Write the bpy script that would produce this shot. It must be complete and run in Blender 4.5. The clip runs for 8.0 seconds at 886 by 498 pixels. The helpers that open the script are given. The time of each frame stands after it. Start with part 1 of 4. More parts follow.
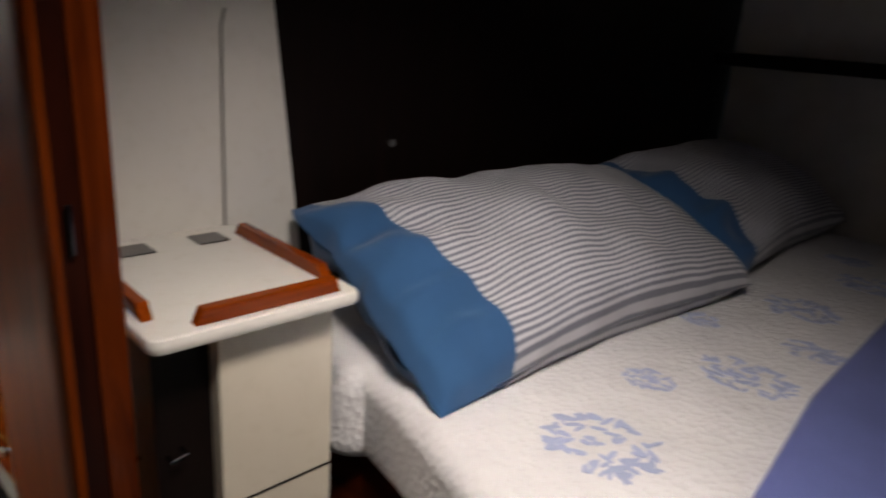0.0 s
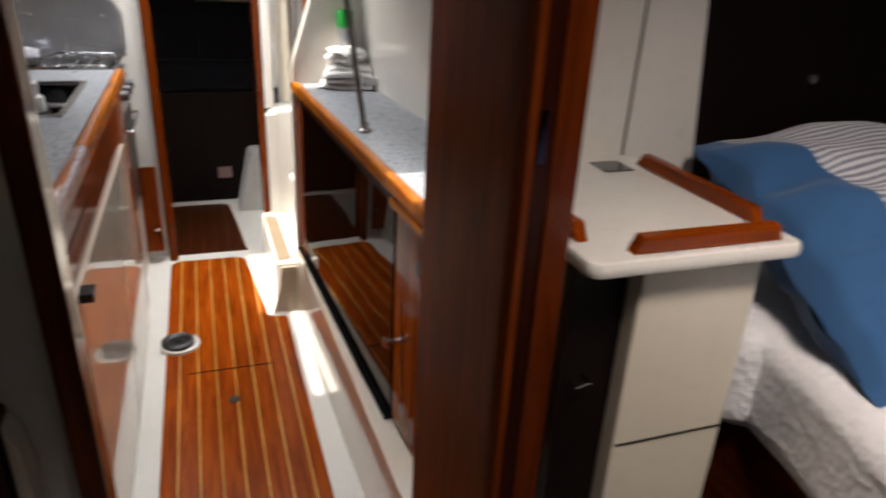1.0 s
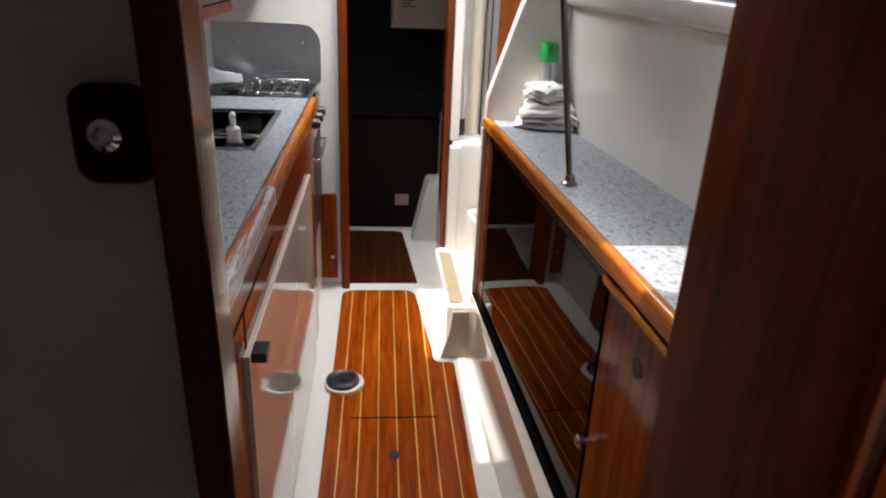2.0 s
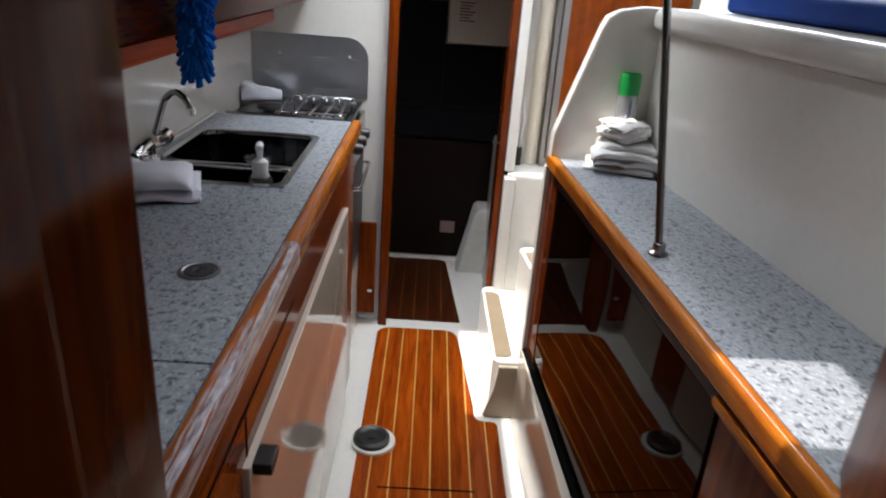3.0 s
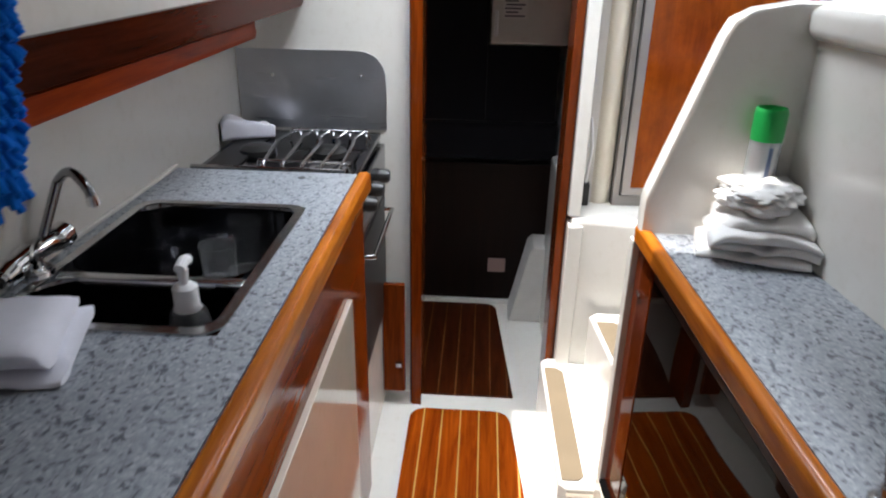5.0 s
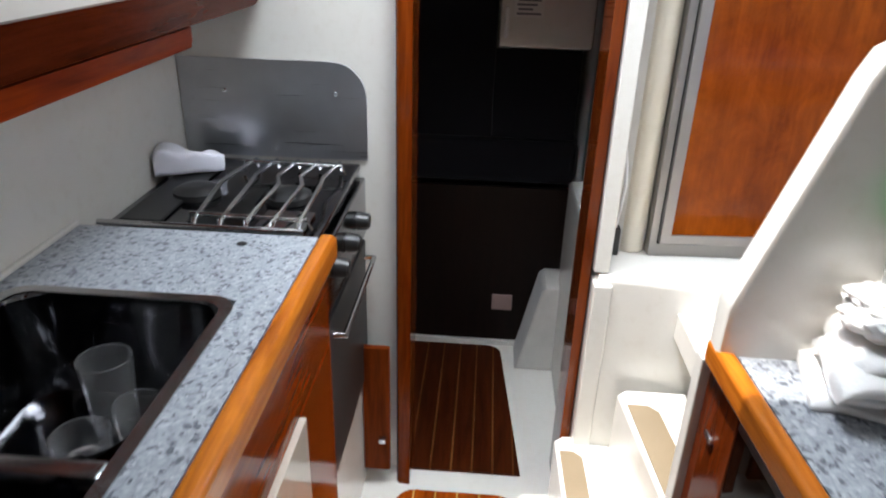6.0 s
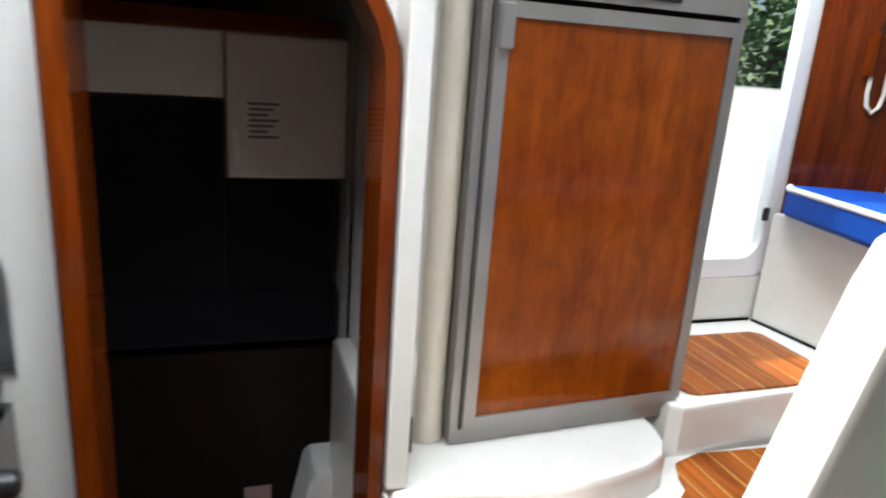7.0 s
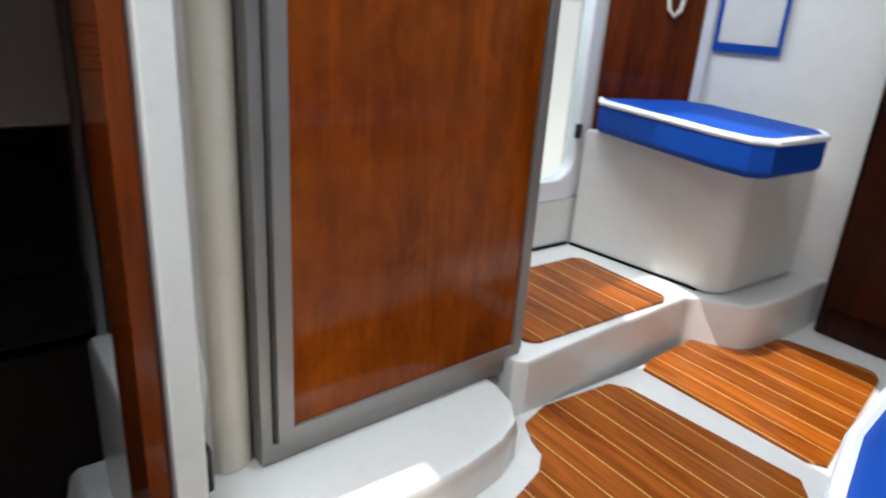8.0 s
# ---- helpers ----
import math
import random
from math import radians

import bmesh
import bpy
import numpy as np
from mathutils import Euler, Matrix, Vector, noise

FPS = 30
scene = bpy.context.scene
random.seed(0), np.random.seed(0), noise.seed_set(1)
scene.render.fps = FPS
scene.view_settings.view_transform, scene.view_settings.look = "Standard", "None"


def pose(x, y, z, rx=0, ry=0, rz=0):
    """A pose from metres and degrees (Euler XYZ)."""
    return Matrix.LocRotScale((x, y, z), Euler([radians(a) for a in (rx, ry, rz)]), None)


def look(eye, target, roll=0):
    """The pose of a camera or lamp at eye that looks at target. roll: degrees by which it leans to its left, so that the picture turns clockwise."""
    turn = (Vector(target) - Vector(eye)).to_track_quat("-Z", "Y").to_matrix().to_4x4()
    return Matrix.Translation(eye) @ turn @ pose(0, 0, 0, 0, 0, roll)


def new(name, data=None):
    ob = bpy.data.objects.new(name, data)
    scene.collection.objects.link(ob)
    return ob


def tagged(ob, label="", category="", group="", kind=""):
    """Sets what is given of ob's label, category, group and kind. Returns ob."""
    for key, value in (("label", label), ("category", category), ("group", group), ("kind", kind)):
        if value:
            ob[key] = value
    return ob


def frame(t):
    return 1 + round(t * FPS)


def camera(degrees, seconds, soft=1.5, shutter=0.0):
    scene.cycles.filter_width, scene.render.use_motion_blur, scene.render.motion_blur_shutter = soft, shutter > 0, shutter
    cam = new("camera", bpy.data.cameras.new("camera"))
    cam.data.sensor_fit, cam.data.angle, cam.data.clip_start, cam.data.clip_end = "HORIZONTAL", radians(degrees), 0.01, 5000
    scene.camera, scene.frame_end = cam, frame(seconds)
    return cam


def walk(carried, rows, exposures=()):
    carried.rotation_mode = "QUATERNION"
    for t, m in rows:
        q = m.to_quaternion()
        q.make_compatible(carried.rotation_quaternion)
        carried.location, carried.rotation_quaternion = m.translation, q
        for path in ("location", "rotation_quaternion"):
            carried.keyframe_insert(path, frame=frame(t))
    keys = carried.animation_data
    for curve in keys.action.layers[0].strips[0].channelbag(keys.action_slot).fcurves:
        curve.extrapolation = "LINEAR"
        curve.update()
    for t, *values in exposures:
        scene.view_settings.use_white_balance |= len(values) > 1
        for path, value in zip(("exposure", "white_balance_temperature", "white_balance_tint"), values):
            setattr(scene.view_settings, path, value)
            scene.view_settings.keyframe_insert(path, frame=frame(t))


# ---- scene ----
cam = camera(66.0, 8.0, soft=2.0, shutter=0.4)
PATH = [
    (0, (0.138, 0.023, 1.396), (-1.22, 1.353, 0.775), 4.1),
    (0.5, (0.073, -0.012, 1.358), (-1.547, 0.951, 0.689), 2.6),
    (1, (-0.02, -0.114, 1.333), (-1.74, 0.511, 0.525), 3.1),
    (1.5, (-0.16, -0.133, 1.321), (-1.967, 0.164, 0.518), 1.7),
    (2, (-0.274, -0.149, 1.336), (-2.11, 0.033, 0.563), 2.6),
    (3.5, (-0.689, -0.159, 1.343), (-2.535, -0.167, 0.572), 3.5),
    (4, (-0.795, -0.151, 1.347), (-2.625, -0.236, 0.544), 1.4),
    (4.5, (-0.973, -0.125, 1.362), (-2.802, -0.211, 0.557), 1.1),
    (6, (-1.605, -0.131, 1.364), (-3.409, -0.235, 0.507), 1.7),
    (6.5, (-1.822, -0.181, 1.366), (-3.669, 0.061, 0.649), 2.4),
    (7, (-2.062, -0.108, 1.351), (-3.889, 0.497, 0.803), 4.1),
    (7.5, (-2.188, -0.040, 1.344), (-3.913, 0.769, 0.739), 4.8),
    (8, (-2.327, -0.018, 1.317), (-3.814, 1.11, 0.599), 3.9),
]
walk(cam, [(t, look(eye, target, roll)) for t, eye, target, roll in PATH],
     [(0.0, 0.85, 6950, 13), (0.6, 0.78, 7050, 15), (1.5, 0.76, 6900, 14), (2.2, 0.6, 6700, 14), (3.5, 0.26, 6350, 13), (4.5, 0.42, 6350, 13), (6.0, 0.58, 6300, 12), (6.5, 0.36, 6200, 11), (7.0, 0.34, 6300, 11), (7.5, 0.02, 6300, 12), (8.0, -0.26, 6100, 11)])

# ---- world, sun, large lights ----
world = bpy.data.worlds.new("sky")
scene.world = world
world.use_nodes = True
wn = world.node_tree.nodes
sky = wn.new("ShaderNodeTexSky")
sky.sky_type, sky.sun_disc = "NISHITA", False
sky.sun_elevation, sky.sun_rotation = radians(73), radians(180)
world.node_tree.links.new(sky.outputs[0], wn["Background"].inputs[0])
wn["Background"].inputs[1].default_value = 0.07


def sun_lamp():
    lamp = bpy.data.lights.new("sun", "SUN")
    lamp.energy, lamp.angle, lamp.color = 5.0, radians(0.6), (1.0, 0.95, 0.87)
    ob = new("sun", lamp)
    ob.matrix_world = look((0.0, -0.31, 1.0), (0.0, 0.0, 0.0))
    return ob


def area_lamp(name, eye, target, w, h, power, color, spread=180):
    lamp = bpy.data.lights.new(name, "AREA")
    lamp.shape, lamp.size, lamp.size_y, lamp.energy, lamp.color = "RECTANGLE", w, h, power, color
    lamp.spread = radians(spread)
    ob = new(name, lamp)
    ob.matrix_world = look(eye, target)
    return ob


sun_lamp()
DAY = (0.89, 0.955, 1.0)
area_lamp("window_daylight", (-2.4, 3.28, 1.75), (-2.4, 0.0, 1.15), 2.2, 0.6, 13, DAY)
area_lamp("door_daylight", (-3.455, 1.04, 1.76), (-2.6, 0.95, 0.5), 0.38, 0.32, 6, DAY)
# The next three lamps belong to assumed, unseen hatches over saloon and galley.
area_lamp("assumed_saloon_hatch_light", (-2.85, 0.72, 2.28), (-2.75, 0.40, 0.0), 0.7, 0.36, 16.5, DAY)
area_lamp("assumed_galley_hatch_light", (-2.58, -0.18, 1.975), (-2.80, 0.06, 0.2), 0.55, 0.40, 7.4, DAY, 110)
area_lamp("assumed_galley_hatch_light", (-1.235, -0.05, 1.975), (-1.22, 0.12, 0.0), 0.17, 0.2, 1.3, DAY, 80)
# Added fill lamp over the berth; the ceiling above it has no opening.
area_lamp("added_cabin_light", (-0.05, 0.35, 1.95), (-0.42, 0.72, 0.8), 0.25, 0.25, 3.1, (1.0, 0.94, 0.90), 88)



# ---- materials ----
def mat(name, color, rough=0.5, metal=0.0, coat=0.0, coat_rough=0.05, spec=0.5):
    m = bpy.data.materials.new(name)
    m.use_nodes = True
    b = m.node_tree.nodes["Principled BSDF"]
    b.inputs["Base Color"].default_value = (*color, 1)
    b.inputs["Roughness"].default_value = rough
    b.inputs["Metallic"].default_value = metal
    b.inputs["Coat Weight"].default_value = coat
    b.inputs["Coat Roughness"].default_value = coat_rough
    b.inputs["Specular IOR Level"].default_value = spec
    return m


def coords(m, scale):
    n, l = m.node_tree.nodes, m.node_tree.links
    tc, mp = n.new("ShaderNodeTexCoord"), n.new("ShaderNodeMapping")
    l.new(tc.outputs["Object"], mp.inputs[0])
    mp.inputs["Scale"].default_value = scale
    return mp.outputs[0]


def ramp(m, source, stops):
    n, l = m.node_tree.nodes, m.node_tree.links
    r = n.new("ShaderNodeValToRGB")
    while len(r.color_ramp.elements) < len(stops):
        r.color_ramp.elements.new(0.5)
    for e, (p, c) in zip(r.color_ramp.elements, stops):
        e.position, e.color = p, (*c, 1)
    l.new(source, r.inputs[0])
    return r.outputs[0]


def noise_tex(m, vec, scale, detail=4, rough=0.5, distortion=0.0):
    n, l = m.node_tree.nodes, m.node_tree.links
    t = n.new("ShaderNodeTexNoise")
    l.new(vec, t.inputs["Vector"])
    t.inputs["Scale"].default_value, t.inputs["Detail"].default_value = scale, detail
    t.inputs["Roughness"].default_value, t.inputs["Distortion"].default_value = rough, distortion
    return t.outputs[0]


def bump(m, source, strength, distance=0.002):
    n, l = m.node_tree.nodes, m.node_tree.links
    b = n.new("ShaderNodeBump")
    b.inputs["Strength"].default_value, b.inputs["Distance"].default_value = strength, distance
    l.new(source, b.inputs["Height"])
    l.new(b.outputs[0], n["Principled BSDF"].inputs["Normal"])
    return b


def base(m, out):
    m.node_tree.links.new(out, m.node_tree.nodes["Principled BSDF"].inputs["Base Color"])


def mix(m, a, b, f, kind="MIX"):
    n, l = m.node_tree.nodes, m.node_tree.links
    x = n.new("ShaderNodeMix")
    x.data_type, x.blend_type = "RGBA", kind
    for s, v in ((0, f), (6, a), (7, b)):
        if isinstance(v, bpy.types.NodeSocket):
            l.new(v, x.inputs[s])
        else:
            x.inputs[s].default_value = v if s == 0 else (*v, 1)
    return x.outputs[2]


def vary(m, out, amount):
    """Lets each piece take its own tone."""
    n = m.node_tree.nodes
    info = n.new("ShaderNodeObjectInfo")
    hi, lo = 1 + amount, 1 - amount
    tone = ramp(m, info.outputs["Random"], [(0, (lo, lo, lo)), (1, (hi, hi, hi))])
    return mix(m, out, tone, 1.0, "MULTIPLY")


def varnished(name, dark, light, axis, rough=0.10, coat=0.03, piece=0.0, mottle=False):
    """Varnished wood whose grain runs along one axis."""
    m = mat(name, light, rough, coat=coat, coat_rough=0.05, spec=0.16)
    s = [16.0, 16.0, 16.0]
    if mottle:
        s = [11.0, 11.0, 11.0]
    s[axis] = 1.6
    v = coords(m, s)
    g = noise_tex(m, v, 2.2, 6, 0.6, 0.35 if mottle else 0.8)
    if mottle:
        cloud = noise_tex(m, coords(m, (13.0, 13.0, 9.0)), 1.0, 5, 0.65, 0.6)
        g = mix(m, g, cloud, 0.5)
    c = ramp(m, g, [(0.28, dark), (0.5, tuple((a + b) / 2 for a, b in zip(dark, light))), (0.72, light)])
    s2 = [150.0, 150.0, 150.0]
    s2[axis] = 5.0
    fine = noise_tex(m, coords(m, s2), 1.0, 3, 0.6)
    c = mix(m, c, ramp(m, fine, [(0.35, (0.62, 0.58, 0.55)), (0.6, (1, 1, 1))]), 0.2 if mottle else 0.42, "MULTIPLY")
    if piece:
        c = vary(m, c, piece)
    base(m, c)
    bump(m, fine, 0.08, 0.0006)
    return m


def gelcoat(name, color, rough=0.22):
    m = mat(name, color, rough, coat=0.35, coat_rough=0.08)
    v = coords(m, (1, 1, 1))
    big = noise_tex(m, v, 2.3, 5, 0.6)
    small = noise_tex(m, v, 38, 4, 0.65)
    c = ramp(m, big, [(0.3, tuple(x * 0.93 for x in color)), (0.7, color)])
    c = mix(m, c, ramp(m, small, [(0.3, (0.90, 0.88, 0.84)), (0.48, (1, 1, 1))]), 0.4, "MULTIPLY")
    base(m, c)
    bump(m, noise_tex(m, v, 7, 3), 0.05, 0.004)
    return m


def cloth(name, color, scale=260, rough=0.9, strength=0.35):
    m = mat(name, color, rough, spec=0.2)
    v = coords(m, (1, 1, 1))
    w = noise_tex(m, v, scale, 3, 0.7)
    big = noise_tex(m, v, 9, 4)
    c = ramp(m, big, [(0.3, tuple(x * 0.84 for x in color)), (0.7, color)])
    base(m, c)
    bump(m, w, strength, 0.0015)
    m.node_tree.nodes["Principled BSDF"].inputs["Sheen Weight"].default_value = 0.2
    return m


def brushed(name, color, rough, axis=1):
    m = mat(name, color, rough, metal=1.0)
    s = [220.0, 220.0, 220.0]
    s[axis] = 3.0
    f = noise_tex(m, coords(m, s), 1.0, 3, 0.6)
    n, l = m.node_tree.nodes, m.node_tree.links
    r = n.new("ShaderNodeMapRange")
    l.new(f, r.inputs[0])
    r.inputs[3].default_value, r.inputs[4].default_value = rough * 0.7, rough * 1.35
    l.new(r.outputs[0], n["Principled BSDF"].inputs["Roughness"])
    base(m, ramp(m, noise_tex(m, coords(m, (1, 1, 1)), 6, 4), [(0.3, tuple(x * 0.8 for x in color)), (0.7, color)]))
    bump(m, f, 0.05, 0.0004)
    return m


def speckled():
    m = mat("speckled_laminate", (0.4, 0.42, 0.44), 0.34)
    v = coords(m, (1, 1, 1))
    n, l = m.node_tree.nodes, m.node_tree.links

    def chips(scale, lo, hi):
        vo = n.new("ShaderNodeTexVoronoi")
        l.new(v, vo.inputs["Vector"])
        vo.inputs["Scale"].default_value = scale
        sep = n.new("ShaderNodeSeparateColor")
        l.new(vo.outputs["Color"], sep.inputs[0])
        return ramp(m, sep.outputs[0], [(lo, (0, 0, 0)), (hi, (1, 1, 1))])
    c = ramp(m, noise_tex(m, v, 170, 3, 0.7), [(0.3, (0.20, 0.222, 0.25)), (0.5, (0.30, 0.322, 0.35)), (0.7, (0.40, 0.42, 0.45))])
    c = mix(m, (0.09, 0.10, 0.115), c, ramp(m, noise_tex(m, v, 100, 2, 0.5, 0.6), [(0.36, (0, 0, 0)), (0.42, (1, 1, 1))]))
    c = mix(m, c, (0.42, 0.44, 0.47), chips(240, 0.90, 0.92))
    c = mix(m, c, (0.10, 0.11, 0.13), chips(190, 0.95, 0.96))
    base(m, c)
    return m


WHITE = gelcoat("white_gelcoat", (0.77, 0.75, 0.695))
CREAM = gelcoat("cream_gelcoat", (0.72, 0.66, 0.54), 0.28)
TREAD = cloth("anti_slip_vinyl", (0.21, 0.16, 0.10), 500, 0.45, 0.3)
GLOSS = gelcoat("gloss_laminate", (0.62, 0.55, 0.46), 0.06)
LINER = cloth("vinyl_liner", (0.62, 0.60, 0.56), 420, 0.7, 0.15)
CHERRY_X = varnished("cherry_along_x", (0.12, 0.016, 0.0012), (0.32, 0.058, 0.004), 0)
CHERRY_Y = varnished("cherry_along_y", (0.12, 0.016, 0.0012), (0.32, 0.058, 0.004), 1)
CHERRY_Z = varnished("cherry_upright", (0.12, 0.016, 0.0012), (0.32, 0.058, 0.004), 2)
TRIM_RED = varnished("red_doorway_trim", (0.085, 0.013, 0.0015), (0.24, 0.045, 0.004), 2)
POST_RED = varnished("red_post_veneer", (0.07, 0.011, 0.0015), (0.20, 0.038, 0.004), 2, 0.3, 0.02)
POST_RED.node_tree.nodes["Principled BSDF"].inputs["Specular IOR Level"].default_value = 0.06
EDGE_X = varnished("honey_edge_along_x", (0.24, 0.050, 0.003), (0.60, 0.185, 0.015), 0, 0.24, 0.14)
MAHOG_Z = varnished("mahogany_upright", (0.05, 0.008, 0.0015), (0.15, 0.027, 0.004), 2)
MAHOG_X = varnished("mahogany_along_x", (0.045, 0.007, 0.002), (0.125, 0.022, 0.006), 0)
MAHOG_Y = varnished("mahogany_along_y", (0.045, 0.007, 0.002), (0.125, 0.022, 0.006), 1)
FRIDGE_WOOD = varnished("fridge_veneer", (0.105, 0.015, 0.001), (0.36, 0.078, 0.004), 2, 0.13, 0.10, mottle=True)
TEAK = varnished("teak_plank", (0.16, 0.022, 0.0015), (0.39, 0.074, 0.004), 0, 0.26, 0.14, 0.12)
# More golden copy of the teak; brighter saloon light is put into its colour.
TEAK_LIT = varnished("lit_teak_plank", (0.16, 0.032, 0.003), (0.41, 0.112, 0.012), 0, 0.24, 0.2, 0.14)
# Darker planks, and strips below, for the forward cabin sole.
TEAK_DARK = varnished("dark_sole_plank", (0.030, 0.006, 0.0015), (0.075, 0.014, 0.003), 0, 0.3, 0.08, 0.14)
HOLLY = varnished("holly_strip", (0.50, 0.25, 0.05), (0.70, 0.40, 0.12), 0, 0.25, 0.3, 0.08)
HOLLY_DARK = varnished("dark_holly_strip", (0.09, 0.035, 0.008), (0.16, 0.07, 0.02), 0, 0.3, 0.1, 0.08)
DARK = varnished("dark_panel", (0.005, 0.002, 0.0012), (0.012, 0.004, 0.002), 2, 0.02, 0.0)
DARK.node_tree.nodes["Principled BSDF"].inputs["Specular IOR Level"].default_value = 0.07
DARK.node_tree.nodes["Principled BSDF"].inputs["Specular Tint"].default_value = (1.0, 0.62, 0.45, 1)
bump(DARK, noise_tex(DARK, coords(DARK, (1.0, 1.0, 1.0)), 3.2, 1, 0.3), 0.35, 0.006)
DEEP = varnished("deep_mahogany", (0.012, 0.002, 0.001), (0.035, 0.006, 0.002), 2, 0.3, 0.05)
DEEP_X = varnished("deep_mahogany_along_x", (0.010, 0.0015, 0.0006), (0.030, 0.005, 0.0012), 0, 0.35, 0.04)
# Near-black veneer shared by headboard, side shelf, berth front and bedside body.
HEAD = varnished("near_black_veneer", (0.004, 0.002, 0.0015), (0.010, 0.004, 0.003), 2, 0.5, 0.0)
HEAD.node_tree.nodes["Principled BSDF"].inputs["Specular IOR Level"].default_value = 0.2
NAVY = cloth("near_black_cloth", (0.004, 0.004, 0.007), 200)
BLACK = mat("black_plastic", (0.012, 0.012, 0.012), 0.4)
RUBBER = mat("black_gap", (0.003, 0.003, 0.003), 0.9, spec=0.05)
STEEL = brushed("stainless", (0.62, 0.62, 0.62), 0.22)
# Darkened copy of the steel; dim surroundings it would mirror are in the colour.
STEEL_DARK = brushed("darkened_steel", (0.20, 0.20, 0.21), 0.10)
SPLASH = brushed("splash_steel", (0.60, 0.61, 0.63), 0.30, 1)
CHROME = mat("chrome", (0.75, 0.75, 0.75), 0.08, 1.0)
GREY = brushed("anodised_grey", (0.33, 0.31, 0.29), 0.38, 2)
GREY.node_tree.nodes["Principled BSDF"].inputs["Metallic"].default_value = 0.5
LAMINATE = speckled()
TOWEL = cloth("white_towel", (0.87, 0.87, 0.95), 330, 0.95, 0.8)
BLUE = cloth("blue_canvas", (0.003, 0.055, 0.33), 500, 0.6, 0.25)
BLUE.node_tree.nodes["Principled BSDF"].inputs["Sheen Weight"].default_value = 0.0
PIPING = cloth("white_piping", (0.82, 0.82, 0.84), 300)
MOP = cloth("blue_chenille", (0.004, 0.17, 0.66), 400, 0.95, 0.5)
MOP.node_tree.nodes["Principled BSDF"].inputs["Sheen Weight"].default_value = 0.0
PILLOW_BLUE = cloth("slate_blue_cotton", (0.035, 0.11, 0.25), 380)
GREEN = mat("green_plastic", (0.01, 0.30, 0.06), 0.35)
PLASTIC = mat("white_plastic", (0.80, 0.80, 0.80), 0.3)
TRIM_ALU = mat("white_frame", (0.80, 0.80, 0.80), 0.35)
PAPER = mat("paper", (0.74, 0.72, 0.68), 0.7)
INK = mat("grey_print", (0.18, 0.17, 0.18), 0.8)
GLASS = mat("window_glass", (0.9, 0.95, 0.95), 0.02)
GLASS.node_tree.nodes["Principled BSDF"].inputs["Transmission Weight"].default_value = 1.0
GLASS.node_tree.nodes["Principled BSDF"].inputs["IOR"].default_value = 1.02


def striped():
    """Pillow ticking: thin slate and white stripes."""
    m = cloth("striped_ticking", (0.70, 0.70, 0.72), 420)
    n, l = m.node_tree.nodes, m.node_tree.links
    uv = n.new("ShaderNodeTexCoord")
    w = n.new("ShaderNodeTexWave")
    w.wave_type, w.bands_direction = "BANDS", "Y"
    l.new(uv.outputs["UV"], w.inputs["Vector"])
    w.inputs["Scale"].default_value, w.inputs["Distortion"].default_value = 13.5, 0.35
    w.inputs["Detail"].default_value, w.inputs["Detail Scale"].default_value = 1, 0.6
    c = ramp(m, w.outputs[0], [(0.38, (0.21, 0.22, 0.27)), (0.58, (0.62, 0.62, 0.66))])
    base(m, mix(m, c, ramp(m, noise_tex(m, coords(m, (1, 1, 1)), 7, 3), [(0.3, (0.8, 0.8, 0.8)), (0.7, (1, 1, 1))]), 1.0, "MULTIPLY"))
    return m


def quilted():
    """White quilt with fine waffle stitching and scattered pale blue flower sprays."""
    m = mat("flowered_quilt", (0.76, 0.75, 0.78), 0.92, spec=0.2)
    n, l = m.node_tree.nodes, m.node_tree.links
    v = coords(m, (1, 1, 1))
    base(m, ramp(m, noise_tex(m, v, 6, 4), [(0.3, (0.66, 0.65, 0.66)), (0.7, (0.77, 0.76, 0.77))]))
    vo = n.new("ShaderNodeTexVoronoi")
    l.new(coords(m, (85.0, 60.0, 60.0)), vo.inputs["Vector"])
    vo.inputs["Scale"].default_value = 1.0
    puff = mix(m, vo.outputs["Distance"], noise_tex(m, v, 45, 4, 0.6), 0.45)
    bump(m, puff, 0.9, 0.006)
    return m


def worn_wood():
    """Varnish rubbed away in long streaks down to pale greyed wood."""
    m = varnished("worn_edge_wood", (0.17, 0.034, 0.003), (0.44, 0.12, 0.012), 0, 0.3, 0.03)
    out = m.node_tree.nodes["Principled BSDF"].inputs["Base Color"].links[0].from_socket
    streak = noise_tex(m, coords(m, (4.0, 75.0, 75.0)), 1.3, 5, 0.62, 0.4)
    bare = ramp(m, noise_tex(m, coords(m, (30.0, 160.0, 160.0)), 1.0, 3, 0.6), [(0.3, (0.16, 0.11, 0.12)), (0.6, (0.50, 0.46, 0.50))])
    base(m, mix(m, out, bare, ramp(m, streak, [(0.46, (0, 0, 0)), (0.54, (1, 1, 1))])))
    return m


STRIPE = striped()
WORN = worn_wood()
QUILT = quilted()

# ---- building helpers ----
ORIGIN = {}


def finish(bm, smooth=None):
    bmesh.ops.recalc_face_normals(bm, faces=bm.faces)
    if smooth is not None:
        for f in bm.faces:
            f.smooth = True
        for e in bm.edges:
            if len(e.link_faces) == 2 and e.calc_face_angle(0.0) > radians(smooth):
                e.smooth = False


def mesh_of(name, bm, material, smooth=35):
    finish(bm, smooth)
    me = bpy.data.meshes.new(name)
    bm.to_mesh(me)
    bm.free()
    for m in material if isinstance(material, (list, tuple)) else [material]:
        me.materials.append(m)
    return me


def flat_faces(ob, smooth):
    """Keeps broad faces flat between their rounded edges."""
    if smooth is not None:
        w = ob.modifiers.new("weighted_normals", "WEIGHTED_NORMAL")
        w.keep_sharp, w.weight = True, 100
    return ob


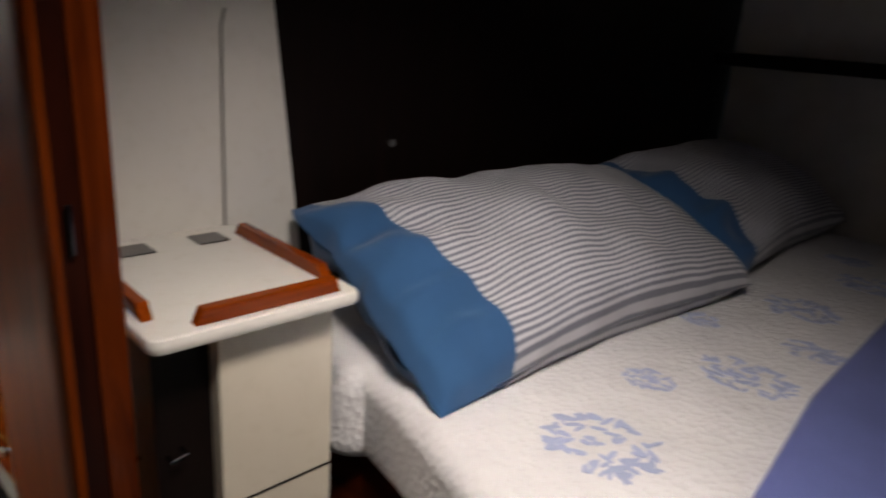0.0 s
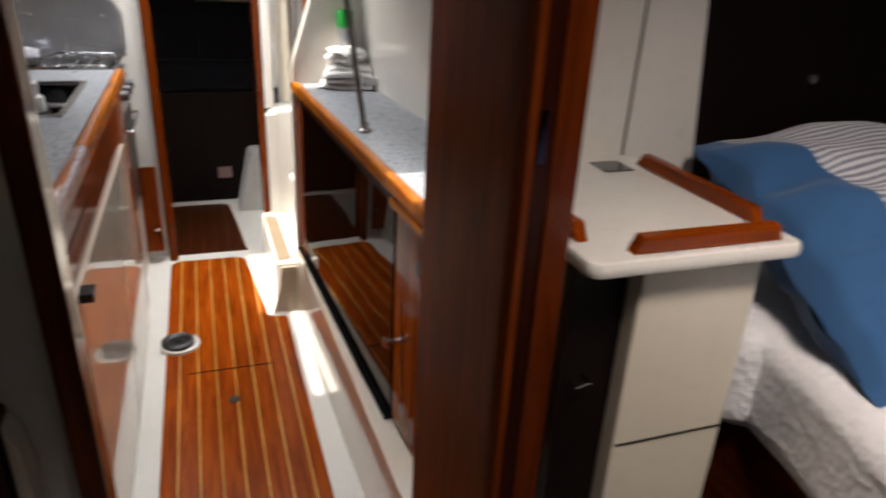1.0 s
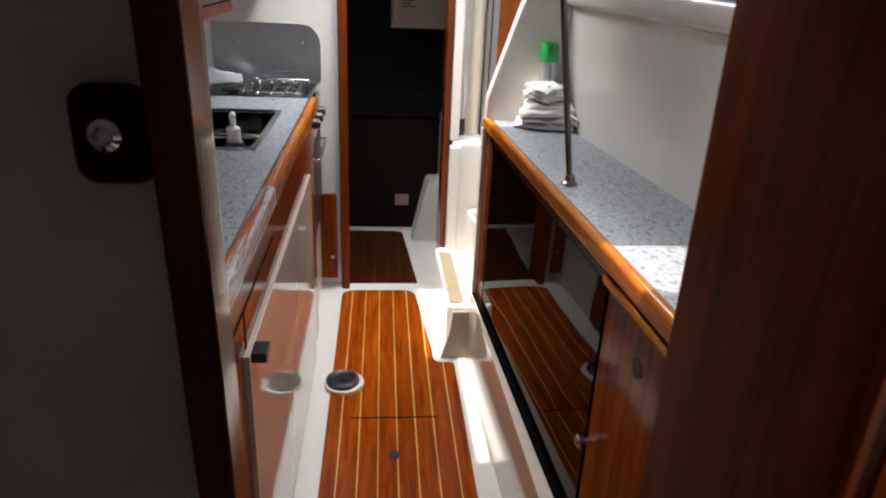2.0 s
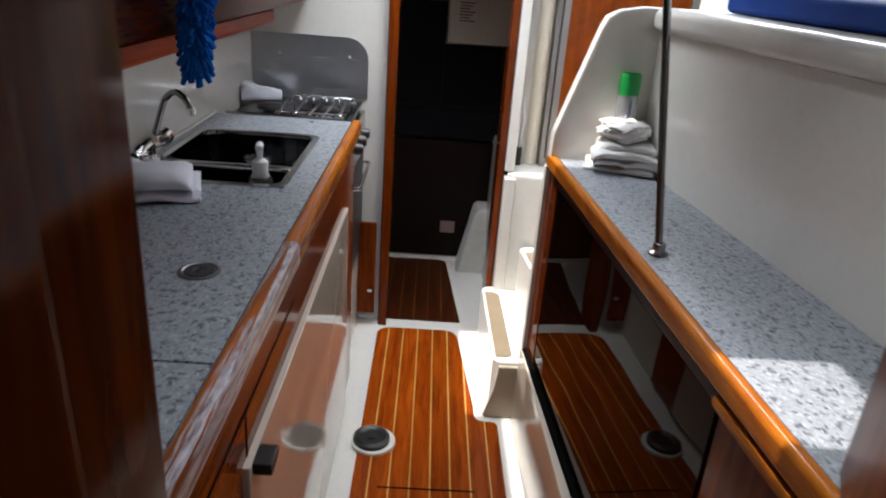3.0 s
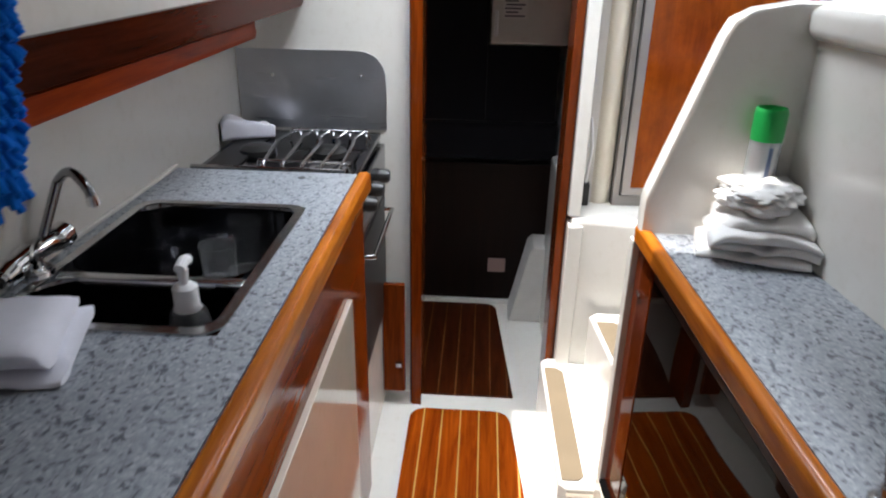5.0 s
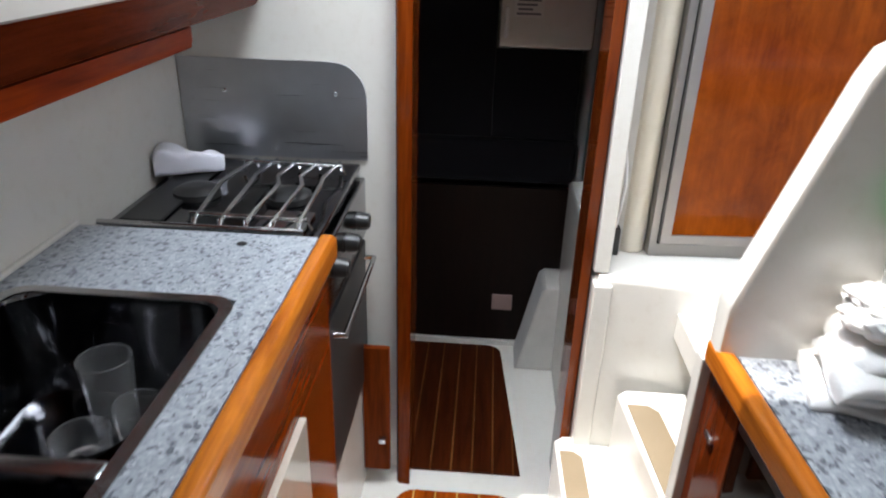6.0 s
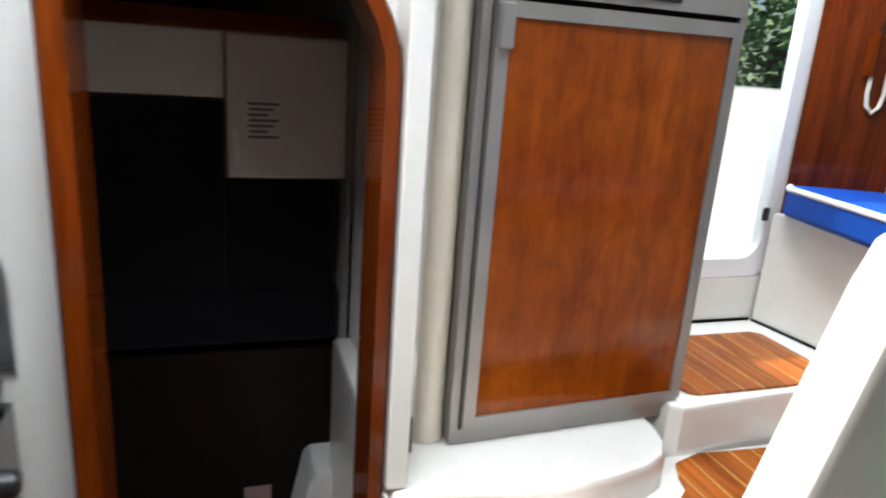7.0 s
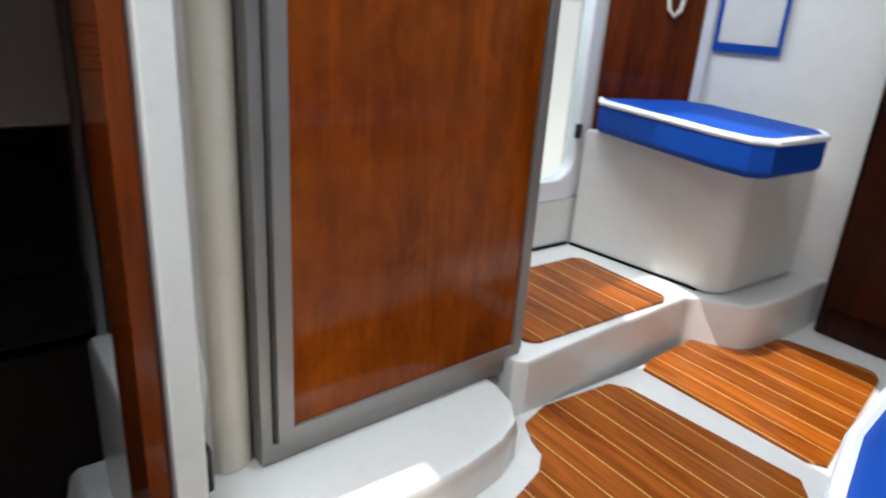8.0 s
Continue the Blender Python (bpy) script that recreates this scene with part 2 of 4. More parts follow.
def thing(name, at, label, category, group="", kind=""):
    ob = new(name)
    ob.location = at
    ob.empty_display_size = 0.05
    ORIGIN[ob] = Vector(at)
    return tagged(ob, label, category, group, kind)


def part(name, bm, material, parent, label="", smooth=35):
    o = ORIGIN[parent]
    bmesh.ops.translate(bm, verts=bm.verts, vec=-o)
    ob = flat_faces(new(name, mesh_of(name, bm, material, smooth)), smooth)
    ob.parent = parent
    ORIGIN[ob] = o
    return tagged(ob, label)


def solid(name, bm, material, label, category, group="", kind="", smooth=35):
    """A thing that is one mesh, with its origin at its base."""
    xs = [v.co for v in bm.verts]
    lo = Vector([min(c[i] for c in xs) for i in range(3)])
    hi = Vector([max(c[i] for c in xs) for i in range(3)])
    o = Vector(((lo.x + hi.x) / 2, (lo.y + hi.y) / 2, lo.z))
    bmesh.ops.translate(bm, verts=bm.verts, vec=-o)
    ob = flat_faces(new(name, mesh_of(name, bm, material, smooth)), smooth)
    ob.location = o
    ORIGIN[ob] = o
    return tagged(ob, label, category, group, kind)


def structure(name, bm, material, label="", smooth=35):
    ob = flat_faces(new(name, mesh_of(name, bm, material, smooth)), smooth)
    ORIGIN[ob] = Vector((0, 0, 0))
    return tagged(ob, label, kind="structure")


def box(x0, x1, y0, y1, z0, z1, r=0.0, seg=2, bm=None):
    b = bmesh.new()
    bmesh.ops.create_cube(b, size=1)
    for v in b.verts:
        v.co = ((x0 + x1) / 2 + v.co.x * (x1 - x0), (y0 + y1) / 2 + v.co.y * (y1 - y0), (z0 + z1) / 2 + v.co.z * (z1 - z0))
    if r:
        bmesh.ops.bevel(b, geom=b.edges[:], offset=r, segments=seg, affect="EDGES", profile=0.5)
    return merged(bm, b)


def merged(bm, b):
    if bm is None:
        return b
    me = bpy.data.meshes.new("tmp")
    b.to_mesh(me)
    b.free()
    bm.from_mesh(me)
    bpy.data.meshes.remove(me)
    return bm


def prism(pts, lo, hi, axis=2, r=0.0, bm=None, seg=2):
    """A polygon drawn in the two other axes, pulled from lo to hi along one axis."""
    b = bmesh.new()

    def at(p, h):
        c = [p[0], p[1]]
        c.insert(axis, h)
        return c
    low = [b.verts.new(at(p, lo)) for p in pts]
    f = b.faces.new(low)
    ext = bmesh.ops.extrude_face_region(b, geom=[f])
    d = [0, 0, 0]
    d[axis] = hi - lo
    bmesh.ops.translate(b, verts=[v for v in ext["geom"] if isinstance(v, bmesh.types.BMVert)], vec=d)
    if r:
        caps = [e for e in b.edges if abs(e.verts[0].co[axis] - e.verts[1].co[axis]) < 1e-6]
        bmesh.ops.bevel(b, geom=caps, offset=r, segments=seg, affect="EDGES", profile=0.5)
    return merged(bm, b)


def arc(cx, cy, r, a0, a1, n=8):
    return [(cx + r * math.cos(radians(a0 + (a1 - a0) * i / n)), cy + r * math.sin(radians(a0 + (a1 - a0) * i / n))) for i in range(n + 1)]


def rrect(x0, x1, y0, y1, r, n=6):
    return arc(x1 - r, y1 - r, r, 0, 90, n) + arc(x0 + r, y1 - r, r, 90, 180, n) + arc(x0 + r, y0 + r, r, 180, 270, n) + arc(x1 - r, y0 + r, r, 270, 360, n)


def cyl(p, q, r0, r1=None, n=20, cap=True, bm=None, r=0.0):
    p, q = Vector(p), Vector(q)
    b = bmesh.new()
    bmesh.ops.create_cone(b, cap_ends=cap, segments=n, radius1=r0, radius2=r0 if r1 is None else r1, depth=(q - p).length)
    if r:
        bmesh.ops.bevel(b, geom=[e for e in b.edges if abs(e.verts[0].co.z - e.verts[1].co.z) < 1e-6], offset=r, segments=2, affect="EDGES")
    b.transform(Matrix.Translation((p + q) / 2) @ (q - p).to_track_quat("Z", "Y").to_matrix().to_4x4())
    return merged(bm, b)


def tube(points, r, n=10, bm=None):
    """A round bar along a line of points."""
    b = bmesh.new()
    pts = [Vector(p) for p in points]
    rings, side = [], None
    for i, p in enumerate(pts):
        d = (pts[min(i + 1, len(pts) - 1)] - pts[max(i - 1, 0)]).normalized()
        side = (side - d * side.dot(d)).normalized() if side else d.orthogonal().normalized()
        up = d.cross(side)
        rings.append([b.verts.new(p + r * (math.cos(2 * math.pi * k / n) * side + math.sin(2 * math.pi * k / n) * up)) for k in range(n)])
    for a, c in zip(rings, rings[1:]):
        for k in range(n):
            b.faces.new((a[k], a[(k + 1) % n], c[(k + 1) % n], c[k]))
    b.faces.new(rings[0]), b.faces.new(rings[-1])
    return merged(bm, b)


def lathe(profile, at, n=24, bm=None):
    b = bmesh.new()
    rings = [[b.verts.new((at[0] + r * math.cos(2 * math.pi * k / n), at[1] + r * math.sin(2 * math.pi * k / n), at[2] + z)) for k in range(n)] for r, z in profile]
    for a, c in zip(rings, rings[1:]):
        for k in range(n):
            b.faces.new((a[k], a[(k + 1) % n], c[(k + 1) % n], c[k]))
    b.faces.new(rings[0]), b.faces.new(rings[-1])
    return merged(bm, b)


def frame_of(outer, inner, lo, hi, axis):
    """A flat ring between two outlines of equally many points."""
    b = bmesh.new()

    def at(p, h):
        c = [p[0], p[1]]
        c.insert(axis, h)
        return b.verts.new(c)
    o0, i0, o1, i1 = ([at(p, h) for p in pts] for pts, h in ((outer, lo), (inner, lo), (outer, hi), (inner, hi)))
    n = len(o0)
    for k in range(n):
        j = (k + 1) % n
        for q in ((o0[k], o0[j], i0[j], i0[k]), (o1[k], o1[j], i1[j], i1[k]), (o0[k], o0[j], o1[j], o1[k]), (i0[k], i0[j], i1[j], i1[k])):
            b.faces.new(q)
    return b


def clip(poly, axis, value, keep_above):
    out = []
    for i, p in enumerate(poly):
        q = poly[(i + 1) % len(poly)]
        pin = (p[axis] >= value) == keep_above
        qin = (q[axis] >= value) == keep_above
        if pin:
            out.append(p)
        if pin != qin:
            f = (value - p[axis]) / (q[axis] - p[axis])
            out.append((p[0] + f * (q[0] - p[0]), p[1] + f * (q[1] - p[1])))
    return out


def teak_board(parent, outline, z, start, step, strip, end, axis=1, woods=(0, 1)):
    """Teak planks with thin holly strips between them, laid inside an outline; bands follow the given axis."""
    a = start
    while a < end:
        for name, lo, hi, m, h in (("plank", a + strip / 2, a + step - strip / 2, (TEAK, TEAK_DARK, TEAK_LIT)[woods[0]], 0.006), ("strip", a + step - strip / 2, a + step + strip / 2, (TEAK_DARK, HOLLY, HOLLY_DARK)[woods[1]], 0.0052)):
            p = clip(clip(outline, axis, lo, True), axis, hi, False)
            if len(p) > 2 and max(q[axis] for q in p) - min(q[axis] for q in p) > 0.001:
                clean = [q for i, q in enumerate(p) if (Vector(q) - Vector(p[i - 1])).length > 1e-5]
                part(name, prism(clean, z, z + h), m, parent, smooth=None)
        a += step


def sheet_grid(fn, nu, nv, bm=None):
    b = bmesh.new()
    uv = b.loops.layers.uv.new("UVMap")
    g = [[b.verts.new(fn(i / nu, j / nv)) for j in range(nv + 1)] for i in range(nu + 1)]
    for i in range(nu):
        for j in range(nv):
            f = b.faces.new((g[i][j], g[i + 1][j], g[i + 1][j + 1], g[i][j + 1]))
            for lp, (p, q) in zip(f.loops, ((i, j), (i + 1, j), (i + 1, j + 1), (i, j + 1))):
                lp[uv].uv = (p / nu, q / nv)
    return merged(bm, b)


# ---- structure: hull passage ----
floor = structure("floor", box(-5.2, 1.4, -0.9, 0.42, -0.06, 0.0), WHITE, "white moulded hull sole")
wall_port = structure("wall_port", box(-3.10, 1.4, -0.86, -0.80, 0.0, 2.0), WHITE, "cream white hull side behind the galley")

DOOR_IN = [(-0.285, 0.0)] + arc(-0.285 + 0.17, 1.38, 0.17, 180, 90, 8) + arc(0.103 - 0.17, 1.315, 0.17, 90, 0, 8) + [(0.103, 0.0)]


def bulkhead():
    b = bmesh.new()
    xo, x1 = -3.10, -3.055
    outer = [(-0.80, 0.0)] + [(-0.80, 2.0)] * 9 + [(0.172, 2.0)] * 9 + [(0.172, 0.0)]
    for x in (xo, x1):
        o = [b.verts.new((x, *p)) for p in outer]
        i = [b.verts.new((x, *p)) for p in DOOR_IN]
        for k in range(len(o) - 1):
            vs = [o[k], o[k + 1], i[k + 1], i[k]]
            if (o[k].co - o[k + 1].co).length < 1e-6:
                vs = [o[k], i[k + 1], i[k]]
            b.faces.new(vs)
        if x == xo:
            back = i
    for k in range(len(i) - 1):
        b.faces.new((i[k], i[k + 1], back[k + 1], back[k]))
    bmesh.ops.remove_doubles(b, verts=b.verts, dist=1e-5)
    return b


structure("bulkhead_forward", bulkhead(), WHITE, "white bulkhead with a rounded doorway")


def door_trim():
    b = bmesh.new()
    big = [(-0.318, 0.0)] + arc(-0.115, 1.38, 0.203, 180, 90, 8) + arc(-0.067, 1.315, 0.194, 90, 0, 8) + [(0.127, 0.0)]
    mid = [(-0.310, 0.0)] + arc(-0.115, 1.38, 0.195, 180, 90, 8) + arc(-0.067, 1.315, 0.188, 90, 0, 8) + [(0.121, 0.0)]
    small = [(-0.283, 0.0)] + arc(-0.115, 1.38, 0.168, 180, 90, 8) + arc(-0.067, 1.315, 0.168, 90, 0, 8) + [(0.101, 0.0)]
    rows = []
    for pts, x in ((big, -3.056), (big, -2.998), (mid, -2.99), (small, -2.988), (small, -3.11)):
        rows.append([b.verts.new((x, *p)) for p in pts])
    for a, c in zip(rows, rows[1:]):
        for k in range(len(a) - 1):
            b.faces.new((a[k], a[k + 1], c[k + 1], c[k]))
    return b


structure("doorway_trim", door_trim(), TRIM_RED, "rounded cherry wood doorway trim", 50)
# Ceiling is out of view; its gaps and slot are made up for sun patches.
for x0, x1, y0, y1 in ((-3.10, -1.121, -0.86, -0.61), (-3.10, -1.121, 0.06, 0.50), (-3.10, -2.98, -0.609, 0.059), (-2.42, -1.33, -0.609, -0.488), (-1.85, -1.33, -0.4875, 0.059), (-2.42, -1.8505, -0.446, -0.40), (-2.24, -1.8505, -0.3995, 0.059), (-1.15, -1.121, -0.609, 0.059), (-1.329, -1.151, -0.609, -0.12)):
    structure("ceiling", box(x0, x1, y0, y1, 1.98, 2.02), LINER, "unseen headliner pieces with made-up gaps that let sun patches in")


# teak insert of the passage
BOARD = [(-2.965 + 0.05, -0.312)] + [(-0.2, -0.312), (-0.2, 0.118), (-2.36, 0.118)] + arc(-2.36, 0.098, 0.02, 90, 180, 3)[1:] + arc(-2.41, 0.075, 0.03, 0, -90, 4) + [(-2.46, 0.045), (-2.965 + 0.045, 0.002)] + arc(-2.965 + 0.05, -0.05, 0.05, 95, 180, 5) + arc(-2.965 + 0.05, -0.262, 0.05, 180, 270, 5)
teak_board(floor, BOARD, 0.0005, -0.325, 0.0575, 0.0048, 0.13)
part("hatch_seam", box(-2.06, -2.055, -0.24, 0.03, 0.0068, 0.0076), RUBBER, floor)
part("lift_ring", cyl((-1.88, -0.105, 0.006), (-1.88, -0.105, 0.009), 0.016, n=20), BLACK, floor)

vent = thing("floor_vent", (-2.25, -0.272, 0.0), "round black plastic vent set in the white sole", "vent")
part("flange", lathe([(0.067, 0.0), (0.066, 0.007), (0.061, 0.010), (0.057, 0.008)], (-2.25, -0.268, 0.0068), 28), WHITE, vent, "white raised flange")
part("cap", lathe([(0.056, 0.0), (0.055, 0.014), (0.045, 0.020), (0.034, 0.016), (0.03, 0.011), (0.012, 0.011), (0.010, 0.016)], (-2.25, -0.274, 0.0125), 28), BLACK, vent, "black grooved cap")

# ---- steps, platform, parapet ----
steps = thing("companion_steps", (-2.7, 0.2, 0.0), "white moulded steps up to the saloon", "steps")
for front, z1, pad, depth in (((0.085, 0.092), 0.205, (-2.925, -2.452), 0.062), ((0.205, 0.25), 0.405, (-2.862, -2.455), 0.075)):
    xs, xe = pad[0] - 0.06, -2.43
    y0, y1 = front
    top = [(xs, y0 + 0.02), (xs + 0.02, y0), (xe - 0.018, y1), (xe, y1 + 0.018), (xe, y0 + 0.124 + (y1 - y0)), (xs, y0 + 0.16)]
    part("step", prism(top, 0.001, z1, 2, 0.010, seg=3), WHITE, steps)

    def edge(x, y0=y0, y1=y1, xs=xs, xe=xe):
        return y0 + (y1 - y0) * (x - xs) / (xe - xs)
    a, b = pad
    outline = [(a, edge(a) + 0.008), (b, edge(b) + 0.008), (b, edge(b) + depth - 0.015), (b - 0.015, edge(b) + depth), (a + 0.02, edge(a) + depth), (a, edge(a) + depth - 0.02)]
    part("tread_pad", prism(outline, z1 + 0.0005, z1 + 0.004, 2, 0.001), TREAD, steps, "tan anti-slip tread")
part("end_pad", prism([(0.072, 0.004), (0.225, 0.004), (0.216, 0.10), (0.212, 0.192), (0.108, 0.192), (0.098, 0.10)], -2.4295, -2.412, 0, 0.005), cloth("cream_end_vinyl", (0.46, 0.39, 0.30), 500, 0.45, 0.3), steps, "cream textured end face")

PLAT = [(-2.965, 0.135), (-2.945, 0.31), (-2.93, 0.42), (-2.938, 0.52), (-2.957, 0.605), (-2.985, 0.658), (-3.03, 0.688), (-3.08, 0.70), (-3.6, 0.71), (-3.6, 0.135)]
structure("platform", prism(PLAT, 0.001, 0.674, 2, 0.018), WHITE, "white moulded platform under the fridge")
structure("post_facing", box(-3.056, -2.975, 0.1275, 0.162, 0.675, 1.98, 0.004), WHITE, "white facing strip beside the doorway")

SLOPE = [(0.166, 0.87), (0.166, 0.962), (0.171, 0.982), (0.251, 1.236), (0.264, 1.264), (0.295, 1.281), (0.355, 1.292), (0.62, 1.292), (0.62, 0.87)]
structure("parapet", prism(SLOPE, -2.366, -2.322, 0, 0.010), WHITE, "white moulded parapet with a slanting edge")
def wall_line(x, off=0.0):
    """The galley wall runs slightly outboard towards the aft end."""
    return 0.42 + 0.1 * (x + 2.1) + off


structure("wall_galley_starboard", prism([(-2.322, wall_line(-2.322)), (-1.105, wall_line(-1.105)), (-1.105, 0.66), (-2.322, 0.66)], 0.0, 1.235), WHITE, "white moulded wall behind the worktop")
structure("ledge", prism([(-2.321, wall_line(-2.321, -0.022)), (-1.105, wall_line(-1.105, -0.022)), (-1.105, 0.66), (-2.321, 0.66)], 1.2355, 1.292, 2, 0.02, seg=3), WHITE, "white rounded ledge on the galley wall")

# ---- galley, starboard side: the whole front stands at a slight angle ----
SWING = Matrix.Translation((-2.36, 0.158, 0)) @ Matrix.Rotation(math.atan(0.06), 4, "Z") @ Matrix.Translation((2.36, -0.184, 0))


def swing(bm):
    bm.transform(SWING)
    return bm


solid("end_panel", swing(box(-2.386, -2.362, 0.191, 0.47, 0.287, 0.868, 0.004)), WHITE, "white moulded end panel of the galley locker", "panel")
structure("wall_below_parapet", box(-2.36, -2.323, 0.475, 0.62, 0.0, 0.868), WHITE)
plinth = structure("plinth_starboard", prism([(-2.384, 0.163), (-0.95, 0.206), (-0.95, 0.45), (-2.384, 0.45)], 0.0005, 0.286, 2, 0.004), GLOSS, "white glossy moulded plinth")
dark_panel = thing("locker_front", (-1.8, 0.21, 0.287), "dark polished locker front under the worktop", "locker")
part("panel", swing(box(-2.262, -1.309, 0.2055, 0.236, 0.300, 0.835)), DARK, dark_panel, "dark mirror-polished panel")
part("stile", swing(box(-2.361, -2.263, 0.2035, 0.236, 0.300, 0.862, 0.002)), MAHOG_Z, dark_panel, "dark red wooden stile")
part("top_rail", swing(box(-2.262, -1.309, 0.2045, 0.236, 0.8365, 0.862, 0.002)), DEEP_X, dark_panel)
# Black strip between the plinth top and the dark panel.
part("seal", swing(box(-2.384, -1.309, 0.192, 0.236, 0.287, 0.299, 0.002)), RUBBER, dark_panel, "black strip along the panel base")
part("catch", swing(box(-2.325, -2.305, 0.197, 0.2034, 0.775, 0.785, 0.002)), STEEL, dark_panel, "small steel catch")
gal_cab = thing("galley_cabinet", (-1.15, 0.3, 0.287), "varnished cherry galley cabinet with a steel knob", "cabinet")
part("body", swing(box(-1.303, -0.985, 0.226, 0.45, 0.287, 0.866)), CHERRY_Z, gal_cab)
cdoor = part("door", swing(box(-1.302, -0.985, 0.207, 0.225, 0.300, 0.835, 0.004)), CHERRY_Z, gal_cab)
KNOB = lathe([(0.006, 0.0), (0.006, 0.016), (0.013, 0.019), (0.014, 0.024), (0.008, 0.029)], (0, 0, 0), 16)
KNOB.transform(SWING @ Matrix.Translation((-1.283, 0.207, 0.522)) @ Matrix.Rotation(radians(90), 4, "X"))
part("knob", KNOB, STEEL, cdoor)
part("finger_hole", swing(cyl((-1.155, 0.2075, 0.762), (-1.155, 0.2055, 0.762), 0.017, n=20)), BLACK, cdoor)
part("drawer_lip", swing(box(-1.302, -0.985, 0.190, 0.226, 0.842, 0.861, 0.006)), EDGE_X, gal_cab)

top_s = thing("worktop", (-1.65, 0.33, 0.868), "grey speckled laminate worktop with a honey wood edge", "worktop")
SLAB = [SWING @ Vector((x, 0.214, 0.0)) for x in (-2.3215, -0.985)]
part("slab", prism([tuple(SLAB[0][:2]), tuple(SLAB[1][:2]), (SLAB[1].x, wall_line(SLAB[1].x, -0.001)), (SLAB[0].x, wall_line(SLAB[0].x, -0.001))], 0.868, 0.900), LAMINATE, top_s)
part("edging", swing(box(-2.361, -0.985, 0.189, 0.2135, 0.866, 0.905, 0.009, 3)), EDGE_X, top_s, "honey varnished rounded edge")

pole = thing("handrail_pole", (-1.68, 0.268, 0.90), "slim stainless handrail pole standing on the worktop", "pole")
part("shaft", cyl((-1.68, 0.262, 0.905), (-1.824, 0.138, 1.98), 0.0068, n=16), brushed("pole_steel", (0.22, 0.21, 0.20), 0.2, 2), pole)
part("base_flange", lathe([(0.019, 0.0), (0.018, 0.004), (0.012, 0.008), (0.011, 0.02), (0.009, 0.022)], (-1.68, 0.262, 0.9005), 20), brushed("flange_steel", (0.34, 0.33, 0.32), 0.2, 2), pole)

# ---- galley, port side ----
top_p = thing("worktop", (-1.7, -0.6, 0.868), "grey speckled laminate worktop with a worn honey wood edge", "worktop")
SX0, SX1, SY0, SY1 = -2.385, -1.915, -0.765, -0.452


for x0, x1, y0, y1 in ((-2.60, SX0, -0.798, -0.392), (SX1, -1.2475, -0.798, -0.392), (-1.2435, -0.835, -0.798, -0.392), (SX0, SX1, SY1, -0.392), (SX0, SX1, -0.798, SY0)):
    part("slab", box(x0, x1, y0, y1, 0.868, 0.900), LAMINATE, top_p)
part("seam", box(-1.2472, -1.2438, -0.797, -0.393, 0.87, 0.8975), RUBBER, top_p)
part("edging", prism(rrect(-0.3915, -0.362, 0.858, 0.906, 0.011), -2.60, -1.62, 0), EDGE_X, top_p, "honey varnished rounded edge")
part("worn_edging", prism(rrect(-0.3915, -0.362, 0.858, 0.906, 0.011), -1.6198, -0.835, 0), WORN, top_p, "worn edge with bare greyed wood")
part("screw_hole", cyl((-2.56, -0.505, 0.9002), (-2.56, -0.505, 0.9010), 0.008, n=12), BLACK, top_p)
part("back_bead", box(-2.60, -0.835, -0.799, -0.789, 0.9005, 0.909, 0.003), WHITE, top_p, "white sealant bead")
filler = thing("deck_filler", (-1.492, -0.487, 0.90), "round stainless flush fitting in the worktop", "fitting")
part("rim", lathe([(0.032, 0.0), (0.031, 0.0025), (0.026, 0.003), (0.024, 0.001)], (-1.492, -0.487, 0.9005), 28), brushed("rim_steel", (0.34, 0.34, 0.35), 0.42), filler)
part("plug", lathe([(0.022, 0.0), (0.022, 0.0025), (0.010, 0.0025), (0.009, 0.0012)], (-1.492, -0.487, 0.9008), 24), brushed("plug_steel", (0.16, 0.16, 0.16), 0.5), filler)
part("slot", box(-1.502, -1.482, -0.4895, -0.4845, 0.9022, 0.9038), BLACK, filler)

base_p = thing("base_cabinet", (-1.7, -0.6, 0.0), "varnished cherry base cabinet under the galley worktop", "cabinet")
part("fascia", box(-2.60, -0.835, -0.398, -0.382, 0.70, 0.862), CHERRY_X, base_p)
part("side_panel", box(-1.30, -0.835, -0.398, -0.382, 0.02, 0.698), CHERRY_Z, base_p)
part("end_panel", box(-2.60, -2.405, -0.398, -0.382, 0.02, 0.698), CHERRY_Z, base_p)
fdoor = part("gloss_door", box(-2.40, -1.305, -0.400, -0.372, 0.02, 0.698, 0.003), GLOSS, base_p, "cream high-gloss laminate door")
part("catch", box(-1.36, -1.315, -0.373, -0.345, 0.678, 0.698, 0.003), BLACK, fdoor)
part("lock_hole", cyl((-1.18, -0.3825, 0.62), (-1.18, -0.381, 0.62), 0.013, n=16), BLACK, base_p)
part("seam_line", box(-1.67, -0.84, -0.3822, -0.3808, 0.772, 0.776), RUBBER, base_p)

part("seam_line", box(-1.330, -1.326, -0.3822, -0.3808, 0.70, 0.7718), RUBBER, base_p)

# double sink
sink = thing("sink", (-2.15, -0.6, 0.74), "stainless double bowl sink let into the worktop", "sink")
part("rim", frame_of(rrect(SX0 - 0.004, SX1 + 0.004, SY0 - 0.004, SY1 + 0.004, 0.035), rrect(SX0 + 0.012, SX1 - 0.012, SY0 + 0.012, SY1 - 0.012, 0.03), 0.9006, 0.9035, 2), STEEL, sink)


